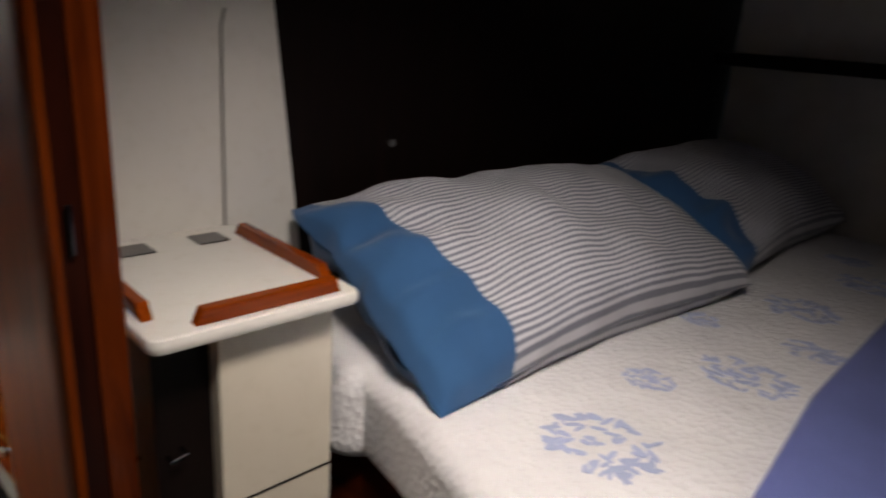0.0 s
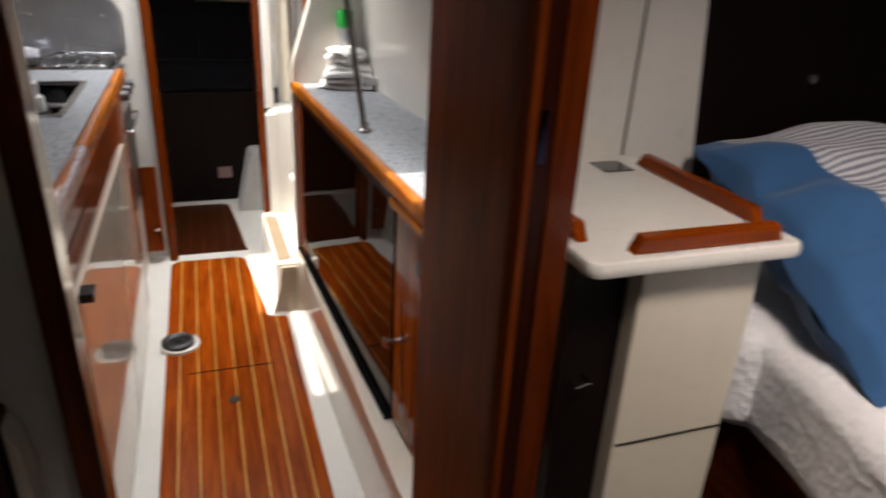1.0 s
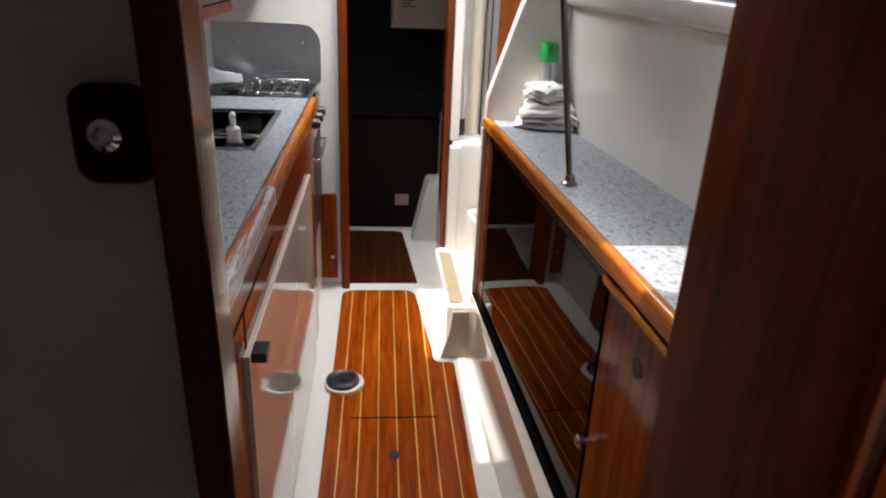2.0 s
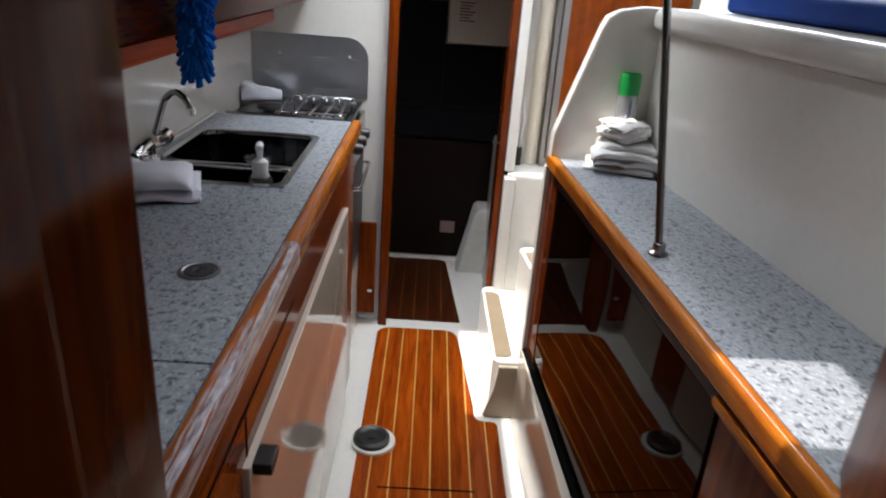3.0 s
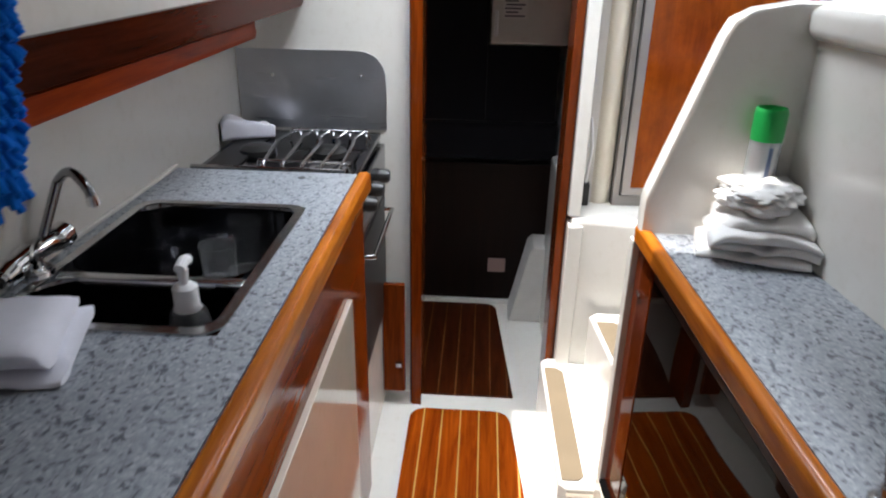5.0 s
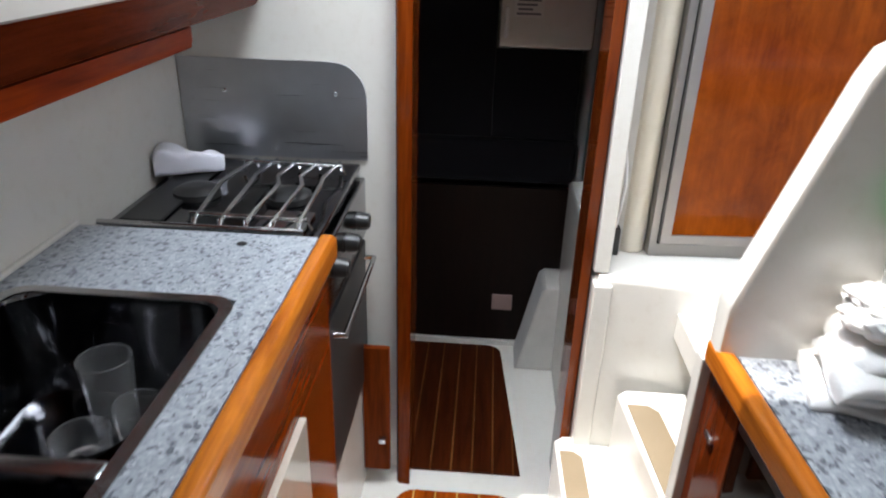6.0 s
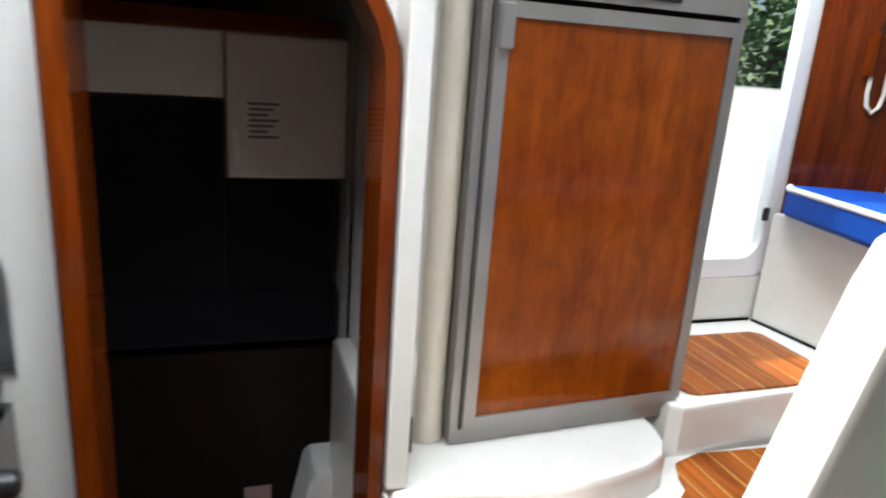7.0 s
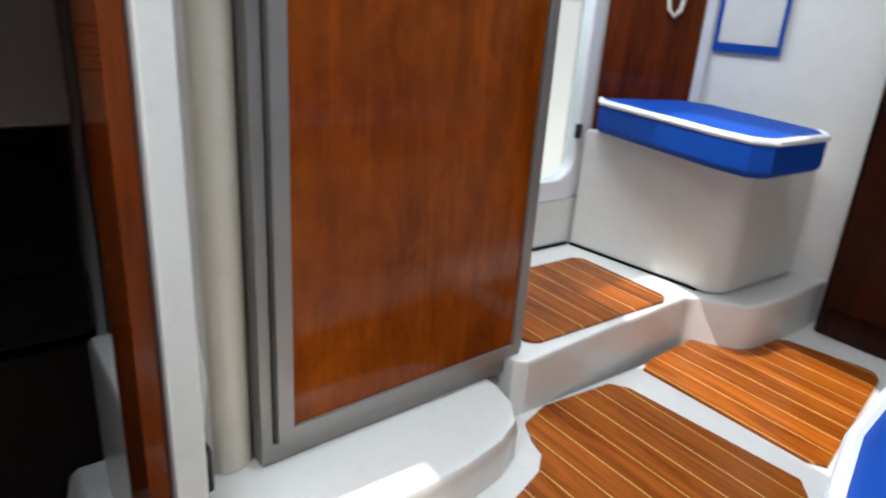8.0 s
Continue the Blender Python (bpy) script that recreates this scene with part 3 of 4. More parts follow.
def bowl(x0, x1, y0, y1, depth):
    b = bmesh.new()
    rings = []
    for inset, z in ((0, 0.902), (0.003, 0.892), (0.006, 0.90 - depth * 0.75), (0.014, 0.90 - depth * 0.93), (0.035, 0.90 - depth)):
        rings.append([b.verts.new((*p, z)) for p in rrect(x0 + inset, x1 - inset, y0 + inset, y1 - inset, 0.05, 6)])
    for a, c in zip(rings, rings[1:]):
        for k in range(len(a)):
            b.faces.new((a[k], a[(k + 1) % len(a)], c[(k + 1) % len(a)], c[k]))
    b.faces.new(rings[-1])
    return b


part("bowl", bowl(SX0 + 0.01, -2.075, SY0 + 0.01, SY1 - 0.01, 0.16), STEEL_DARK, sink)
part("bowl", bowl(-2.055, SX1 - 0.01, SY0 + 0.01, SY1 - 0.01, 0.15), STEEL_DARK, sink)
part("divider", box(-2.078, -2.052, SY0 + 0.012, SY1 - 0.012, 0.885, 0.9022, 0.006), STEEL, sink)
part("drain", lathe([(0.035, 0.0), (0.034, 0.003), (0.02, 0.001)], (-2.23, -0.61, 0.7405), 20), CHROME, sink)

tap = thing("tap", (-2.06, -0.782, 0.90), "chrome mixer tap with a tall hooked spout", "tap")
part("base_plate", cyl((-2.06, -0.782, 0.9), (-2.06, -0.782, 0.912), 0.030, 0.027, 20, r=0.003), CHROME, tap)
part("body", tube([(-2.015, -0.786, 0.930), (-2.05, -0.782, 0.936), (-2.09, -0.776, 0.938), (-2.115, -0.772, 0.934)], 0.0165, 14), CHROME, tap)
part("column", cyl((-2.06, -0.782, 0.910), (-2.06, -0.782, 0.932), 0.016, 0.015, 16), CHROME, tap)
for a, b in (((-2.018, -0.785, 0.930), (-1.992, -0.788, 0.922)), ((-2.108, -0.772, 0.936), (-2.135, -0.766, 0.944))):
    knob = part("handwheel", cyl(a, b, 0.0225, 0.019, 18, r=0.004), CHROME, tap)
    part("cap", cyl(b, tuple(q + (q - p) * 0.15 for p, q in zip(a, b)), 0.011, 0.010, 14), BLACK, knob)
part("lever", tube([(-2.075, -0.776, 0.95), (-2.03, -0.752, 0.957), (-2.0, -0.735, 0.953)], 0.006, 8), CHROME, tap)
HOOK = [(-2.085, -0.777, 0.944), (-2.100, -0.775, 0.965), (-2.122, -0.770, 1.000), (-2.135, -0.766, 1.022)]
HOOK += [(-2.135 + 0.030 * f, -0.766 + 0.068 * f, 1.022 + 0.024 * math.sin(math.pi * f) - 0.004 * f) for f in (0.08, 0.2, 0.33, 0.46, 0.6, 0.73, 0.85, 0.95)] + [(-2.104, -0.697, 1.008)]
part("spout", tube(HOOK, 0.0075, 12), mat("dull_chrome", (0.30, 0.30, 0.31), 0.16, 1.0), tap, "dull chrome hooked spout")
part("nozzle", cyl((-2.104, -0.697, 1.014), (-2.103, -0.696, 0.998), 0.0095, 0.0095, 14, r=0.002), CHROME, tap)

soap = thing("soap_bottle", (-1.955, -0.512, 0.76), "clear soap pump bottle standing in the sink", "bottle")
CLEAR = mat("clear_plastic", (1.0, 1.0, 1.0), 0.0)
CLEAR.node_tree.nodes["Principled BSDF"].inputs["Transmission Weight"].default_value = 0.95
SX, SY = -1.972, -0.512
part("bottle", lathe([(0.026, 0.0), (0.029, 0.01), (0.029, 0.125), (0.024, 0.15), (0.013, 0.162)], (SX, SY, 0.7535), 20), CLEAR, soap)
part("collar", lathe([(0.0165, 0.0), (0.0165, 0.034), (0.011, 0.039)], (SX, SY, 0.905), 18), PLASTIC, soap)
part("stem", cyl((SX, SY, 0.943), (SX, SY, 0.965), 0.0055, 0.0075, 12), PLASTIC, soap)
part("pump", tube([(SX + 0.008, SY, 0.968), (SX, SY, 0.971), (SX - 0.014, SY - 0.003, 0.971), (SX - 0.030, SY - 0.006, 0.965)], 0.0075, 10), PLASTIC, soap)

for x, y, h, r0 in ((-2.17, -0.56, 0.10, 0.032), (-2.24, -0.53, 0.09, 0.030), (-2.30, -0.60, 0.11, 0.034)):
    solid("drinking_glass", lathe([(r0 * 0.8, 0.0), (r0, h), (r0 * 0.93, h), (r0 * 0.74, 0.006)], (x, y, 0.7445), 20), CLEAR, "clear drinking glass standing in the sink", "glass", "glasses in the sink")


def folded_towel(name, cx, cy, z, w, d, layers, h, turn, label, m=None, seed=0):
    """A folded cloth: soft stacked layers with rounded folds."""
    ob = thing(name, (cx, cy, z), label, "towel")
    for k in range(layers):
        b = bmesh.new()
        s = 1 - 0.04 * k

        def fn(u, v, k=k, s=s):
            a = 2 * math.pi * v
            px = math.copysign(abs(math.cos(a)) ** 0.35, math.cos(a))
            py = math.copysign(abs(math.sin(a)) ** 0.6, math.sin(a))
            x = (u - 0.5) * w * s
            y = px * d / 2 * s
            zz = h * (k + 0.5) + py * h * 0.52
            q = Vector((x * 9 + seed, y * 9, k * 3.1 + seed))
            wob = noise.noise(q)
            edge = 1 - 0.25 * abs(2 * u - 1) ** 6
            return (x * (1 + 0.12 * wob) + 0.016 * noise.noise(q * 1.6), y * (1 + 0.16 * wob) + 0.010 * noise.noise(q * 2.4), max(0.001, (zz + (0.85 * h if zz > h * (k + 0.4) else 0.12 * h) * (wob + 0.5 * noise.noise(q * 2.7))) * edge))
        sheet_grid(fn, 18, 22, b)
        bmesh.ops.holes_fill(b, edges=[e for e in b.edges if e.is_boundary])
        bmesh.ops.remove_doubles(b, verts=b.verts, dist=1e-5)
        b.transform(Matrix.Translation((cx + 0.006 * math.sin(k * 2 + seed), cy + 0.006 * math.cos(k * 3 + seed), z)) @ Matrix.Rotation(radians(turn + 4 * math.sin(k * 1.7 + seed)), 4, "Z"))
        part("fold", b, m or TOWEL, ob, smooth=80)
    return ob


folded_towel("folded_towel", -1.848, -0.704, 0.9015, 0.19, 0.175, 2, 0.021, 105, "white folded hand towel lying beside the sink", seed=1)
folded_towel("towel_stack", -2.250, 0.338, 0.9015, 0.165, 0.125, 4, 0.018, 78, "stack of crumpled white cloths on the worktop", m=cloth("grey_white_cloth", (0.84, 0.83, 0.81), 300, 0.95, 0.9), seed=4)
folded_towel("rolled_towel", -2.93, -0.742, 0.8855, 0.135, 0.058, 1, 0.044, 112, "white rolled cloth lying on the cooker", seed=7)


def crumpled(cx, cy, z, r, h, seed):
    b = bmesh.new()
    bmesh.ops.create_icosphere(b, subdivisions=5, radius=1)
    for v in b.verts:
        k = 1 + 0.35 * noise.noise(v.co * 1.7 + Vector((seed, 0, 0))) + 0.30 * abs(noise.noise(v.co * 3.2 + Vector((0, seed, 0))))
        v.co = Vector((cx + v.co.x * r * k, cy + v.co.y * r * 0.9 * k, max(z, z + h * (0.5 + 0.5 * v.co.z * k))))
    return b


solid("crumpled_rag", crumpled(-2.270, 0.335, 0.9735, 0.066, 0.05, 3.0), cloth("rag_cotton", (0.80, 0.79, 0.77), 280, 0.95, 0.9), "crumpled grey white rag on the stacked cloths", "rag", smooth=80)
can = thing("spray_can", (-2.295, 0.338, 1.012), "white spray can with a green cap on the cloths", "can")
part("body", lathe([(0.024, 0.0), (0.025, 0.004), (0.025, 0.075), (0.022, 0.083)], (-2.295, 0.338, 1.005), 24), mat("can_print", (0.55, 0.58, 0.60), 0.25, 0.6), can)
part("cap", lathe([(0.0255, 0.0), (0.0258, 0.045), (0.023, 0.052), (0.021, 0.050), (0.020, 0.036)], (-2.295, 0.338, 1.083), 24), GREEN, can, "green plastic cap")
part("print", box(-2.2705, -2.2693, 0.336, 0.342, 1.02, 1.075), mat("blue_print", (0.06, 0.09, 0.16), 0.3), can)

# cooker
HX0, HX1, HY0, HY1 = -3.05, -2.625, -0.785, -0.405
cook = thing("cooker", (-2.8, -0.6, 0.30), "stainless gimballed gas cooker with pan bars", "cooker")
part("hob", box(HX0, HX1, HY0, HY1, 0.862, 0.878, 0.004), STEEL_DARK, cook)
part("oven_body", box(HX0, HX1 - 0.004, HY0, HY1 - 0.01, 0.32, 0.861), STEEL_DARK, cook)
oven = part("oven_door", box(HX0 + 0.015, HX1 - 0.02, HY1 - 0.009, HY1 + 0.010, 0.34, 0.70, 0.004), BLACK, cook, "black glass oven door")
part("oven_handle", tube([(HX0 + 0.04, HY1 + 0.012, 0.665), (HX0 + 0.04, HY1 + 0.034, 0.665), (HX1 - 0.05, HY1 + 0.034, 0.665), (HX1 - 0.05, HY1 + 0.012, 0.665)], 0.006), STEEL, oven)
part("control_panel", box(HX0 + 0.01, HX1 - 0.012, HY1 - 0.009, HY1 + 0.012, 0.715, 0.85, 0.004), STEEL_DARK, cook)
for x in (-2.93, -2.82, -2.71):
    part("knob", cyl((x, HY1 + 0.012, 0.79), (x, HY1 + 0.040, 0.79), 0.021, 0.017, 20, r=0.003), BLACK, cook)
for x, y in ((-2.81, -0.50), (-2.81, -0.68)):
    part("burner", lathe([(0.045, 0.0), (0.044, 0.012), (0.03, 0.020), (0.012, 0.021)], (x, y, 0.879), 24), BLACK, cook)
for k in range(5):
    y = -0.435 - 0.045 * k
    part("pan_bar", tube([(-2.985, y, 0.884), (-2.975, y, 0.902), (-2.86, y - 0.01, 0.908), (-2.80, y + 0.012 * math.sin(k), 0.914), (-2.64, y, 0.903), (-2.63, y, 0.884)], 0.0042, 8), STEEL, cook)
part("burner_plate", box(-2.74, -2.66, -0.52, -0.43, 0.879, 0.886, 0.003), CHROME, cook)
part("glass_lid", box(-2.98, -2.67, -0.765, -0.69, 0.879, 0.884, 0.002), BLACK, cook, "dark glass inset")
for x in (-2.95, -2.66):
    part("cross_bar", tube([(x, -0.42, 0.884), (x, -0.425, 0.903), (x, -0.63, 0.905), (x, -0.635, 0.884)], 0.0042, 8), STEEL, cook)
part("fiddle_rail", tube([(-2.615, -0.42, 0.90), (-2.615, -0.77, 0.90)], 0.0055, 10), STEEL, cook)

SPL = [(-0.797, 0.885), (-0.388, 0.885)] + arc(-0.388 - 0.075, 1.098 - 0.075, 0.075, 0, 90, 8) + [(-0.797, 1.098)]
splash = thing("splashback", (-3.0, -0.6, 0.88), "brushed stainless splashback with a rounded corner", "splashback")
part("sheet", prism(SPL, -3.0545, -3.050, 0), SPLASH, splash)
for y in (-0.70, -0.455):
    part("screw", cyl((-3.050, y, 1.03), (-3.047, y, 1.03), 0.006, 0.004, 12), CHROME, splash)
drawer = thing("drawer_below_cooker", (-2.8, -0.4, 0.03), "varnished cherry locker door standing ajar below the cooker", "locker door")
part("panel", box(-2.99, -2.972, -0.40, -0.332, 0.06, 0.44, 0.004), POST_RED, drawer)
part("catch", box(-2.972, -2.955, -0.36, -0.34, 0.16, 0.175, 0.003), STEEL, drawer)
solid("kick_panel", box(-3.045, -2.63, -0.418, -0.404, 0.0, 0.318), WHITE, "white panel below the cooker", "panel")

# upper locker, port side
RAIL_RED = varnished("red_cherry_rail", (0.20, 0.018, 0.0006), (0.42, 0.055, 0.002), 0, 0.35, 0.04)
LOCKER = varnished("locker_mahogany", (0.022, 0.003, 0.0008), (0.075, 0.011, 0.002), 0, 0.22, 0.0)
for m in (RAIL_RED, LOCKER):
    m.node_tree.nodes["Principled BSDF"].inputs["Specular IOR Level"].default_value = 0.06
upper = thing("upper_locker", (-2.0, -0.7, 1.12), "mahogany framed upper locker with cream doors and a shelf rail", "locker")
part("rail", prism([(-0.70, 1.143), (-0.676, 1.149), (-0.672, 1.163), (-0.676, 1.184), (-0.70, 1.188)], -2.862, -0.845, 0, 0.003), RAIL_RED, upper, "cherry fiddle rail")
part("shelf", box(-2.862, -0.845, -0.798, -0.701, 1.142, 1.154), LOCKER, upper)
part("back", box(-2.862, -0.845, -0.798, -0.788, 1.155, 1.215), LOCKER, upper)
part("end_bracket", prism([(-0.787, 1.143), (-0.70, 1.143), (-0.68, 1.16), (-0.68, 1.214), (-0.787, 1.214)], -2.880, -2.8625, 0, 0.003), RAIL_RED, upper)
part("carcass", box(-3.05, -0.845, -0.798, -0.612, 1.216, 1.86), LOCKER, upper)
for x0, x1, face in ((-3.045, -1.80, WHITE), (-1.796, -0.85, LOCKER)):
    leaf = part("door_frame", frame_of(rrect(x0, x1, 1.214, 1.80, 0.07, 6), rrect(x0 + 0.045, x1 - 0.045, 1.268, 1.745, 0.03, 6), -0.611, -0.592, 1), LOCKER, upper, "mahogany door frame with rounded corners")
    part("door_panel", box(x0 + 0.045, x1 - 0.045, -0.6105, -0.603, 1.255, 1.75), face, leaf, "cream door panel" if face is WHITE else "dark mahogany door panel")


def chenille():
    b = bmesh.new()
    rng = random.Random(5)
    top, low = Vector((-1.785, -0.552, 1.42)), Vector((-1.720, -0.550, 1.166))
    tube([top, low], 0.014, 12, b)
    for k in range(820):
        f = rng.random()
        p = top.lerp(low, f)
        a = rng.uniform(0, 2 * math.pi)
        d = Vector((math.cos(a), math.sin(a), rng.uniform(-0.55, 0.25) - 0.9 * max(0.0, f - 0.85) / 0.15)).normalized()
        ln = rng.uniform(0.018, 0.030)
        tube([p + d * 0.009, p + d * ln * 0.75, p + d * ln + Vector((0, 0, -0.006)), p + d * (ln + 0.003) + Vector((0, 0, -0.010))], 0.0040, 6, b)
    return b


mop = thing("duster", (-1.74, -0.55, 1.12), "bright blue chenille duster hanging from the locker", "duster")
part("head", chenille(), MOP, mop, smooth=70)
part("loop", tube([(-1.785, -0.552, 1.41), (-1.785, -0.552, 1.46), (-1.778, -0.590, 1.465)], 0.004, 8), MOP, mop)
part("tag", box(-1.702, -1.700, -0.578, -0.532, 1.285, 1.35), PLASTIC, mop, "small white and green paper tag")
part("tag_print", box(-1.6997, -1.6993, -0.572, -0.538, 1.29, 1.31), GREEN, mop)

# ---- dark cabin beyond the doorway ----
structure("wall_cabin_port", box(-5.2, -3.101, -0.86, -0.80, 0.0, 2.0), LINER)
structure("wall_cabin_forward", box(-5.24, -5.2, -0.9, 0.6, 0.0, 2.0), LINER)
structure("ceiling_cabin", box(-5.2, -3.05, -0.86, 0.6, 1.98, 2.02), LINER)
structure("wall_cabin_starboard", box(-5.2, -3.101, 0.175, 0.205, 0.0, 2.0), LINER, "pale lined side wall of the forward cabin")
CABIN = [(-3.045, -0.283), (-3.045, 0.016)] + arc(-3.63, -0.083, 0.05, 85, 180, 5) + [(-3.68, -0.345)]
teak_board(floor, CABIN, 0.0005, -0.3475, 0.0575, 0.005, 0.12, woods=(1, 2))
structure("cabin_moulding", prism([(0.012, 0.0005), (0.174, 0.0005), (0.174, 0.32), (0.095, 0.32), (0.078, 0.305), (0.030, 0.08)], -3.7035, -3.55, 0, 0.010), LINER, "pale moulded side step in the forward cabin")
berth = thing("forward_berth", (-3.9, -0.3, 0.0), "dark wooden berth in the forward cabin", "berth")
# Berth front and mattress coloured near-black to carry the cabin's darkness.
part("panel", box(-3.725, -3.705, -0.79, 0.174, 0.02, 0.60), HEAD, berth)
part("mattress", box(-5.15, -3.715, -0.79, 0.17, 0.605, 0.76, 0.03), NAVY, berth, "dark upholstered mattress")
part("edge_bead", box(-3.7045, -3.692, -0.79, 0.11, 0.0, 0.018), WHITE, berth)
# Near-black sheets stand for the shade inside the two wall cutouts.
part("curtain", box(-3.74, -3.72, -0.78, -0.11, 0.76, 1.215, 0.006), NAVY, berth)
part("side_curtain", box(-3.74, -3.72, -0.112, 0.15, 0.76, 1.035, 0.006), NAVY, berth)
outlet = thing("outlet", (-3.70, -0.04, 0.14), "small pale socket plate on the berth front", "socket")
part("plate", box(-3.7045, -3.697, -0.075, -0.005, 0.145, 0.205, 0.003), mat("pink_plate", (0.30, 0.20, 0.18), 0.5), outlet)
white_box = thing("wall_box", (-3.72, 0.0, 1.04), "white moulded box with a printed notice on it", "box")
part("body", box(-3.76, -3.69, -0.105, 0.172, 1.042, 1.3695, 0.012), WHITE, white_box)
part("upper_panel", box(-3.76, -3.70, -0.79, -0.107, 1.222, 1.3695, 0.008), WHITE, white_box)
part("notice", box(-3.689, -3.6865, -0.065, 0.02, 1.13, 1.225), PAPER, white_box)
for k in range(7):
    part("text_line", box(-3.6862, -3.6858, -0.058 + 0.004 * (k % 2), 0.012 - 0.012 * (k % 3), 1.212 - 0.0125 * k, 1.218 - 0.0125 * k), INK, white_box)
part("handle", box(-3.689, -3.672, -0.092, -0.078, 1.07, 1.16, 0.006), PLASTIC, white_box)
over = thing("overhead_shelf", (-3.6, -0.34, 1.371), "dark wooden shelf with a lip in the forward cabin", "shelf")
part("board", box(-3.78, -3.466, -0.79, 0.11, 1.371, 1.388, 0.002), MAHOG_Y, over)
part("lip", box(-3.465, -3.45, -0.79, 0.11, 1.366, 1.402, 0.004), MAHOG_Y, over)

# ---- fridge ----
FY0, FY1, FX = 0.266, 0.770, -3.084
column = structure("column", prism(arc(-3.128, 0.2305, 0.035, 90, -90, 10) + [(-3.19, 0.1955), (-3.19, 0.2655)], 0.675, 1.95, 2), CREAM, "cream rounded column beside the fridge")
# Solid black strip put in for the shade between facing and column.
structure("column_gap", box(-3.19, -3.165, 0.173, 0.1945, 0.675, 1.98), RUBBER, "black strip for the shaded gap beside the column")
structure("pilaster", box(-3.05, -2.950, 0.1275, 0.170, 0.0015, 0.655, 0.007), WHITE, "white moulded pilaster below the facing")
fridge = thing("fridge", (-3.3, 0.515, 0.675), "built-in fridge with a cherry veneer door and grey frame", "fridge")
part("cabinet", box(-3.58, FX - 0.03, FY0 + 0.006, FY1 - 0.006, 0.676, 1.525), GREY, fridge)
part("surround", frame_of([(FY0, 0.675), (FY1, 0.675), (FY1, 1.525), (FY0, 1.525)], [(FY0 + 0.016, 0.705), (FY1 - 0.014, 0.705), (FY1 - 0.014, 1.448), (FY0 + 0.016, 1.448)], FX - 0.03, FX + 0.002, 0), GREY, fridge, "grey metal surround")
part("gasket", box(FX - 0.029, FX - 0.004, FY0 + 0.012, FY1 - 0.012, 0.703, 1.449), RUBBER, fridge)
fd = part("door", frame_of([(FY0 + 0.020, 0.711), (FY1 - 0.017, 0.711), (FY1 - 0.017, 1.437), (FY0 + 0.020, 1.437)], [(FY0 + 0.043, 0.732), (FY1 - 0.034, 0.732), (FY1 - 0.034, 1.413), (FY0 + 0.043, 1.413)], FX - 0.003, FX + 0.014, 0), GREY, fridge, "grey metal door frame")
part("veneer", box(FX - 0.003, FX + 0.009, FY0 + 0.0435, FY1 - 0.0345, 0.7325, 1.4125), FRIDGE_WOOD, fd, "glossy cherry veneer panel")
part("latch", box(FX + 0.010, FX + 0.028, FY0 + 0.021, FY0 + 0.046, 1.365, 1.433, 0.005), GREY, fd)
part("control_strip", box(FX - 0.002, FX + 0.006, FY0 + 0.16, FY0 + 0.36, 1.460, 1.516, 0.003), BLACK, fridge, "black control strip with knobs")
for y in (0.45, 0.50, 0.55):
    part("dial", cyl((FX + 0.006, y, 1.479), (FX + 0.018, y, 1.479), 0.011, 0.009, 16), BLACK, fridge)
TURN_FRIDGE = Matrix.Translation((FX, FY0, 0)) @ Matrix.Rotation(math.atan(0.058), 4, "Z") @ Matrix.Translation((-FX, -FY0, 0))
fridge.matrix_world = TURN_FRIDGE @ Matrix.Translation(ORIGIN[fridge])
solid("folded_cable", tube([(-3.085, 0.184, 0.742), (-3.075, 0.186, 0.79), (-3.07, 0.190, 0.85), (-3.08, 0.186, 0.90), (-3.09, 0.182, 0.93)], 0.004, 8), PLASTIC, "white cable hanging beside the fridge", "cable")
solid("black_plug", box(-3.10, -3.07, 0.174, 0.195, 0.675, 0.742, 0.003), BLACK, "black plug standing on the platform", "plug")

# ---- saloon ----
saloon_floor = structure("floor_saloon", box(-3.07, -1.151, 0.318, 3.4, 0.54, 0.60), WHITE, "white moulded saloon sole")
structure("floor_entry", prism([(-3.7, 0.70), (-3.085, 0.73), (-3.068, 0.752), (-3.086, 1.0), (-3.100, 1.25), (-3.085, 1.275), (-3.04, 1.30), (-3.0, 1.33), (-2.985, 1.37), (-2.981, 1.476), (-2.99, 1.68), (-3.04, 1.75), (-3.04, 2.2), (-3.7, 2.2)], 0.54, 0.711, 2, 0.012), WHITE, "white moulded entry step")
B2 = [(-2.69, 0.42), (-2.66, 0.45), (-2.66, 0.985), (-2.69, 1.018), (-3.02, 0.988), (-3.052, 0.965), (-3.062, 0.80), (-3.04, 0.732), (-3.0, 0.710), (-2.964, 0.700), (-2.93, 0.66), (-2.905, 0.59), (-2.89, 0.47)]
B3 = [(-2.709, 1.078), (-2.683, 1.095), (-2.765, 1.48), (-2.784, 1.507), (-2.81, 1.51), (-2.967, 1.478), (-2.99, 1.45), (-3.0, 1.37), (-3.015, 1.325), (-3.07, 1.298), (-3.083, 1.27), (-3.07, 1.11), (-3.055, 1.075)]
teak_board(saloon_floor, B2, 0.6005, 0.405, 0.052, 0.004, 1.08, woods=(2, 1))
teak_board(saloon_floor, B3, 0.6005, 1.03, 0.052, 0.004, 1.55, woods=(2, 1))
entry = [o for o in scene.objects if o.name == "floor_entry"][0]
teak_board(entry, rrect(-3.38, -3.105, 0.79, 1.20, 0.03), 0.7115, 0.77, 0.052, 0.004, 1.2, woods=(2, 1))

seat = thing("saloon_seat", (-3.3, 1.4, 0.712), "white moulded corner seat with a blue cushion", "seat")
